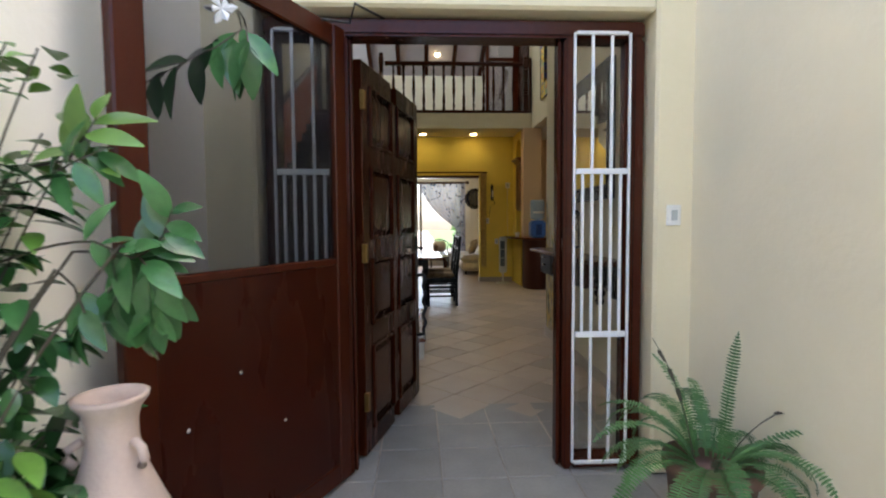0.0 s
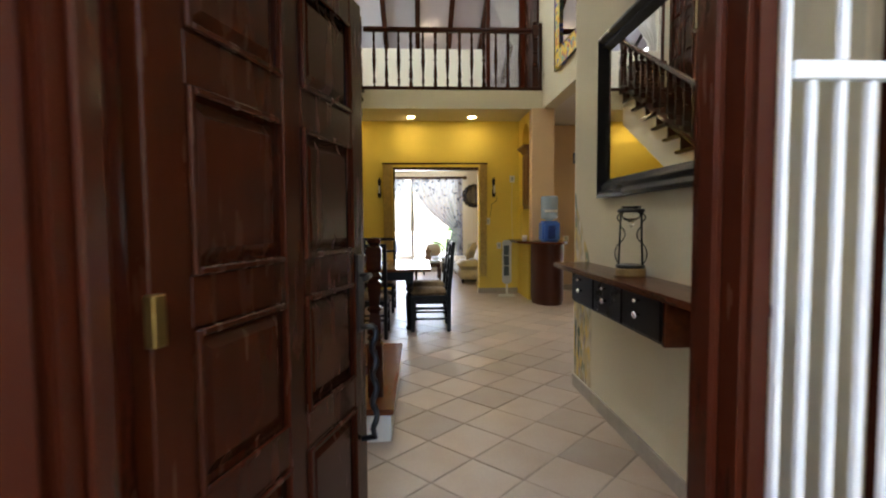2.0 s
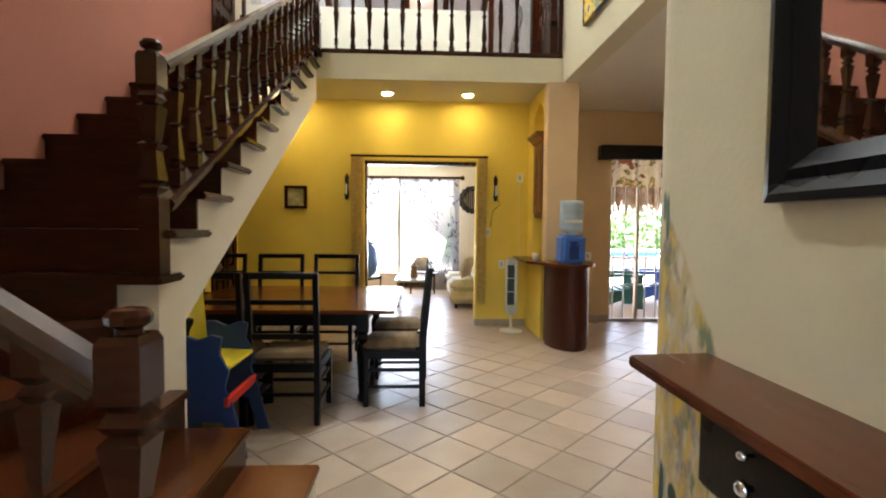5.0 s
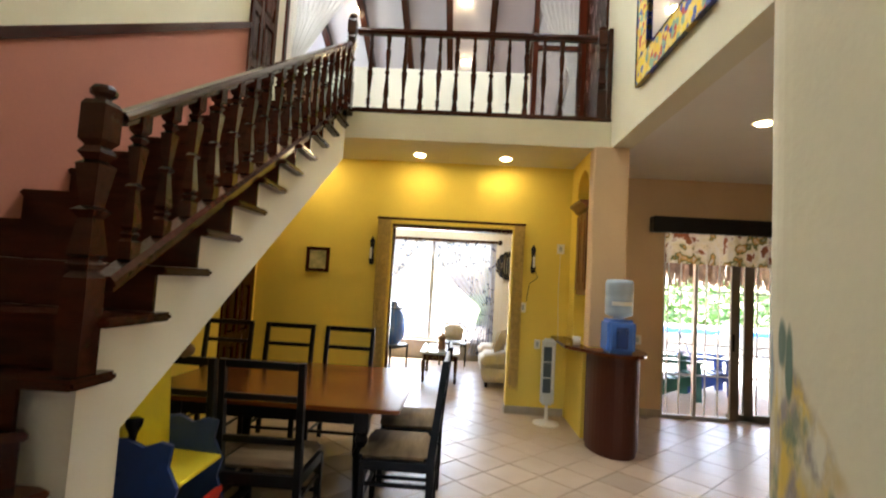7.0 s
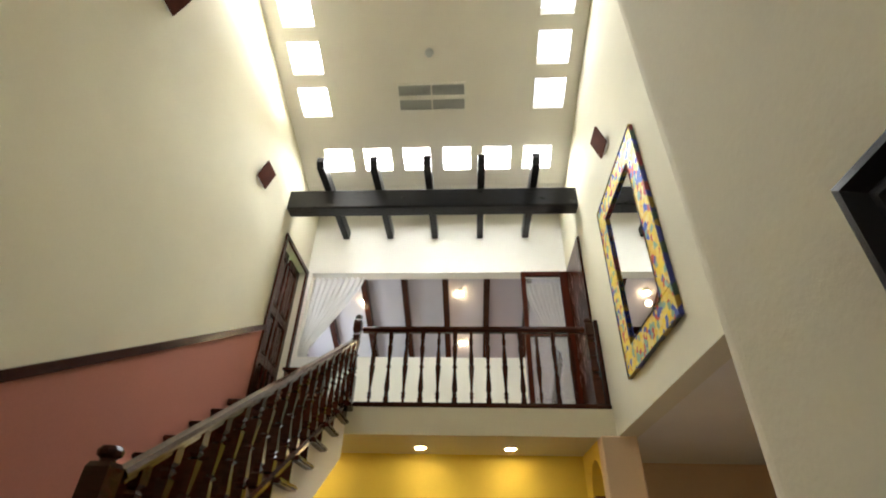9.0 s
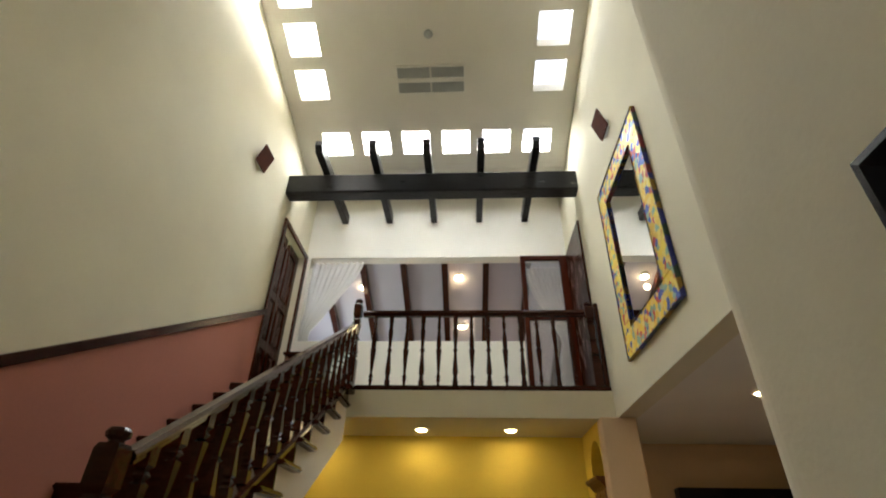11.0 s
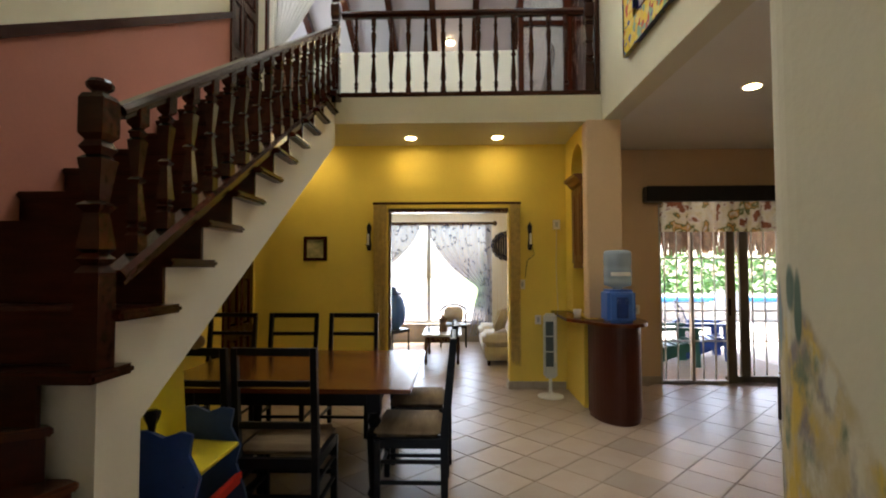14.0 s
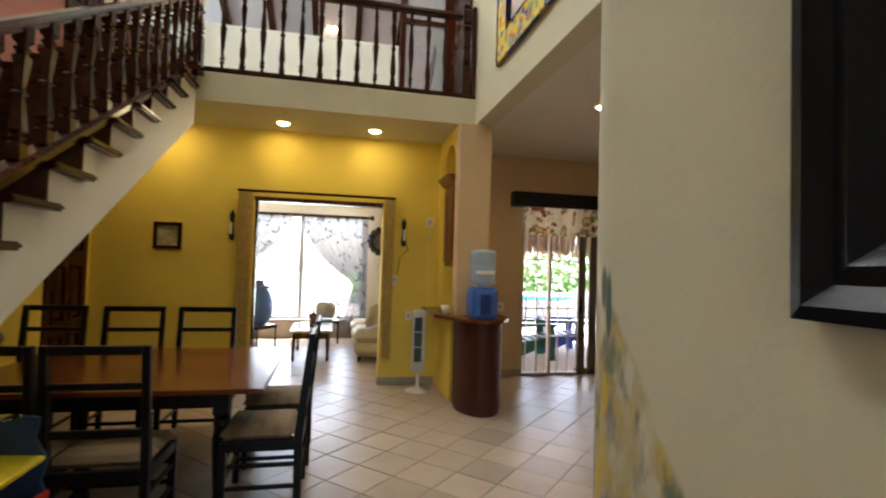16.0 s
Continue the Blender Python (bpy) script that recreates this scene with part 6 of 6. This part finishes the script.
tipsB = [(seen_at(90, 320, 1.15), BIG, 8, 40), (seen_at(150, 270, 1.2), PALE, 6, 30), (seen_at(40, 290, 1.1), BIG, 7, 40), (seen_at(60, 380, 1.1), PALE, 7, 50), (seen_at(20, 420, 1.05), MID, 6, 40), (seen_at(110, 240, 1.2), PALE, 5, 20), (seen_at(60, 90, 1.15), ROUND, 8, 10), (seen_at(110, 100, 1.15), ROUND, 6, 10), (seen_at(10, 110, 1.15), ROUND, 4, 10)]
tipsC = [(seen_at(60, 520, 1.1), MID, 9, 40), (seen_at(20, 560, 1.05), MID, 8, 50), (seen_at(90, 590, 1.1), MID, 8, 60), (seen_at(30, 640, 1.05), MID, 8, 60), (seen_at(20, 730, 1.05), BIG, 8, 60), (seen_at(90, 770, 1.2), BIG, 8, 60), (seen_at(130, 830, 1.25), BIG, 8, 60), (seen_at(40, 850, 1.05), MID, 9, 60), (seen_at(130, 700, 1.25), BIG, 4, 50), (seen_at(100, 870, 1.1), BIG, 8, 60), (seen_at(10, 800, 1.0), PALE, 7, 60)]
shrub("leafy green shrub with pale round young leaves", (-0.54, 1.05, 0.0), tipsB, 2)
shrub("dense low green shrub beside the clay jar", (-0.53, 1.00, 0.0), tipsC, 4)
BD = (-0.57, 2.20, 2.35)
sh = thing("shrub", "climbing plant with long leaves and a white flower", "plant", "porch shrubs", Matrix.Translation(BD))
spray(sh, BD, ((440, 40), (445, 65), (400, 95), (330, 130), (262, 165)), 1.75, BIG, 13, 1.45, 0.9, 0.2)
spray(sh, BD, ((448, 45), (452, 60), (455, 85), (440, 110)), 1.75, BIG, 5, 1.4, 0.9, 0.4)
bm = B()
c = Vector(seen_at(412, 30, 1.75)) - Vector((-0.57, 2.20, 2.35))
for k in range(6):
    a = 2 * math.pi * k / 6
    d = Vector((math.cos(a), 0.3 * math.sin(2 * a), math.sin(a)))
    t = Vector((-math.sin(a), 0, math.cos(a)))
    bm.faces.new([bm.verts.new(p) for p in (c, c + d * 0.035 + t * 0.016, c + d * 0.06 + Vector((0, -0.01, 0)), c + d * 0.035 - t * 0.016)])
part("flower", bm, PETAL, sh, "white star-shaped flower")

jarb = thing("clay_jar", "tall pale terracotta jar with small lug handles", "jar", m=pose(-0.335, 1.56, 0))
bm = B()
lathe(bm, [(0.10, 0), (0.13, 0.05), (0.18, 0.26), (0.175, 0.40), (0.14, 0.52), (0.105, 0.60), (0.074, 0.68), (0.056, 0.75), (0.055, 0.80), (0.062, 0.83), (0.080, 0.855), (0.082, 0.866), (0.072, 0.868), (0.05, 0.84), (0.045, 0.76)], 32)
part("body", bm, CLAY, jarb, smooth=True)
for s in (-1, 1):
    bm = B()
    tube(bm, [(s * 0.06, -0.02, 0.76), (s * 0.085, -0.03, 0.745), (s * 0.09, -0.03, 0.72), (s * 0.078, -0.02, 0.70)], 0.011, 8)
    part("handle", bm, CLAY, jarb, smooth=True)

fern = thing("potted_fern", "potted sword fern with long arching fronds", "plant", m=pose(1.46, 2.05, 0))
bm = B()
lathe(bm, [(0.10, 0), (0.12, 0.02), (0.15, 0.36), (0.165, 0.365), (0.165, 0.41), (0.145, 0.41), (0.135, 0.36)], 24)
pot = part("pot", bm, POTC, fern, "dark clay pot", True)
random.seed(21)


def frond(yaw, length, rise, droop, width=0.036, dry=False):
    """An arching frond with close-set rounded leaflets on both sides."""
    d = Vector((math.cos(yaw), math.sin(yaw), 0))
    p0 = Vector((0.06 * d.x, 0.06 * d.y, 0.39))
    pts, ang, p = [], rise, p0.copy()
    for i in range(19):
        pts.append(p.copy())
        p = p + (d * math.cos(ang) + Vector((0, 0, math.sin(ang)))) * (length / 18)
        ang -= droop / 18 * (0.5 + i / 18)
    bm = B()
    tube(bm, pts, [0.0032 - 0.0001 * k for k in range(19)], 4)
    sidev = d.cross(Vector((0, 0, 1)))
    n = 6 if dry else 40
    for i in range(3, n):
        u = i / n
        j = min(17, int(u * 18))
        q = pts[j].lerp(pts[j + 1], u * 18 - j)
        fw = (pts[j + 1] - pts[j]).normalized()
        up = sidev.cross(fw)
        w = width * min(1, 4.5 * (1 - u)) ** 0.7 * min(1, 0.45 + 3 * u) * random.uniform(0.85, 1.1)
        c = length / n * 0.48
        for sgn in (-1, 1):
            dip = up * random.uniform(-0.006, 0.003)
            pin = [q - fw * c * 0.7, q + sidev * sgn * w * 0.6 - fw * c * 0.55 + dip * 0.5, q + sidev * sgn * w + fw * c * 0.5 + dip, q + sidev * sgn * w * 0.6 + fw * c * 0.8 + dip * 0.5, q + fw * c * 0.6]
            bm.faces.new([bm.verts.new(v) for v in pin])
    part("frond", bm, TWIG if dry else FERN, fern)


for k in range(30):
    yaw = 2 * math.pi * (k * 0.382) + random.uniform(-0.2, 0.2)
    back = math.sin(yaw) > 0.3
    ln = random.uniform(0.34, 0.50) * (0.72 if math.cos(yaw) > 0.55 else 1.0)
    frond(yaw, ln, random.uniform(0.75, 1.25) if back else random.uniform(0.45, 1.05), random.uniform(1.9, 2.9))
frond(0.4, 0.48, 1.50, 0.25, 0.030)
frond(2.0, 0.42, 1.45, 1.1, 0.028)
frond(1.3, 0.40, 1.35, 1.9, 0.026)
frond(3.3, 0.50, 1.0, 1.9)
frond(-0.2, 0.62, 0.75, 1.75, 0.032)
frond(0.1, 0.58, 0.95, 2.1, 0.02, True)
frond(2.3, 0.46, 1.4, 0.5, 0.02, True)

# ---- floor tiles ----
S, G = 0.33, 0.0038


def tile_mesh(name, material):
    bm = B()
    h = S / 2 - G
    box(bm, -h, -h, -0.010, h, h, 0.0, 0.003)
    return finish(name, bm, material)


FLOOR = bpy.data.objects["floor"]
PAVE = bpy.data.objects["pavement"]
tm, pm = tile_mesh("tile", TILE), tile_mesh("tile", PTILE)
random.seed(5)
far = []
half = S / math.sqrt(2)
count = 0
for i in range(-70, 71):
    for j in range(-70, 71):
        if (i + j) % 2:
            continue
        x, y = 1.13 + half * i + 0.0, 6.255 + half + half * j
        inside = (XL < x < 1.95 and 3.2 < y < 6.0) or (XL < x < 5.9 and 6.0 <= y < 11.0) or (-2.4 < x < 2.45 and 11.0 <= y < 14.7)
        if not inside:
            continue
        z = random.uniform(-0.0012, 0.0006) - (0.0025 if y < 3.62 else 0)
        tilt = (random.uniform(-0.12, 0.12), random.uniform(-0.12, 0.12))
        if y < 8.9 and x > -0.2 and x < 3.2 and count < 290:
            o = new("tile", tm)
            o.parent = FLOOR
            o.matrix_basis = pose(x, y, z, tilt[0], tilt[1], 45 + 90 * random.randrange(4))
            count += 1
        else:
            far.append((x, y, z))
bm = B()
h = S / 2 - G
for x, y, z in far:
    box(bm, -h, -h, -0.010, h, h, 0, 0, pose(x, y, z, random.uniform(-0.1, 0.1), random.uniform(-0.1, 0.1), 45))
o = part("more_tiles", bm, TILE, FLOOR)
o["kind"] = "stuff"
for i in range(-5, 6):
    for j in range(-9, 2):
        x, y = 0.51 + S / 2 + S * i, 3.055 + S / 2 + 0.33 * j
        if -0.75 < x < 1.95 or y < 2.6:
            o = new("tile", pm)
            o.parent = PAVE if y < 2.9 else FLOOR
            o.matrix_basis = pose(x, y, random.uniform(-0.001, 0.0008), random.uniform(-0.1, 0.1), random.uniform(-0.1, 0.1), 90 * random.randrange(4))
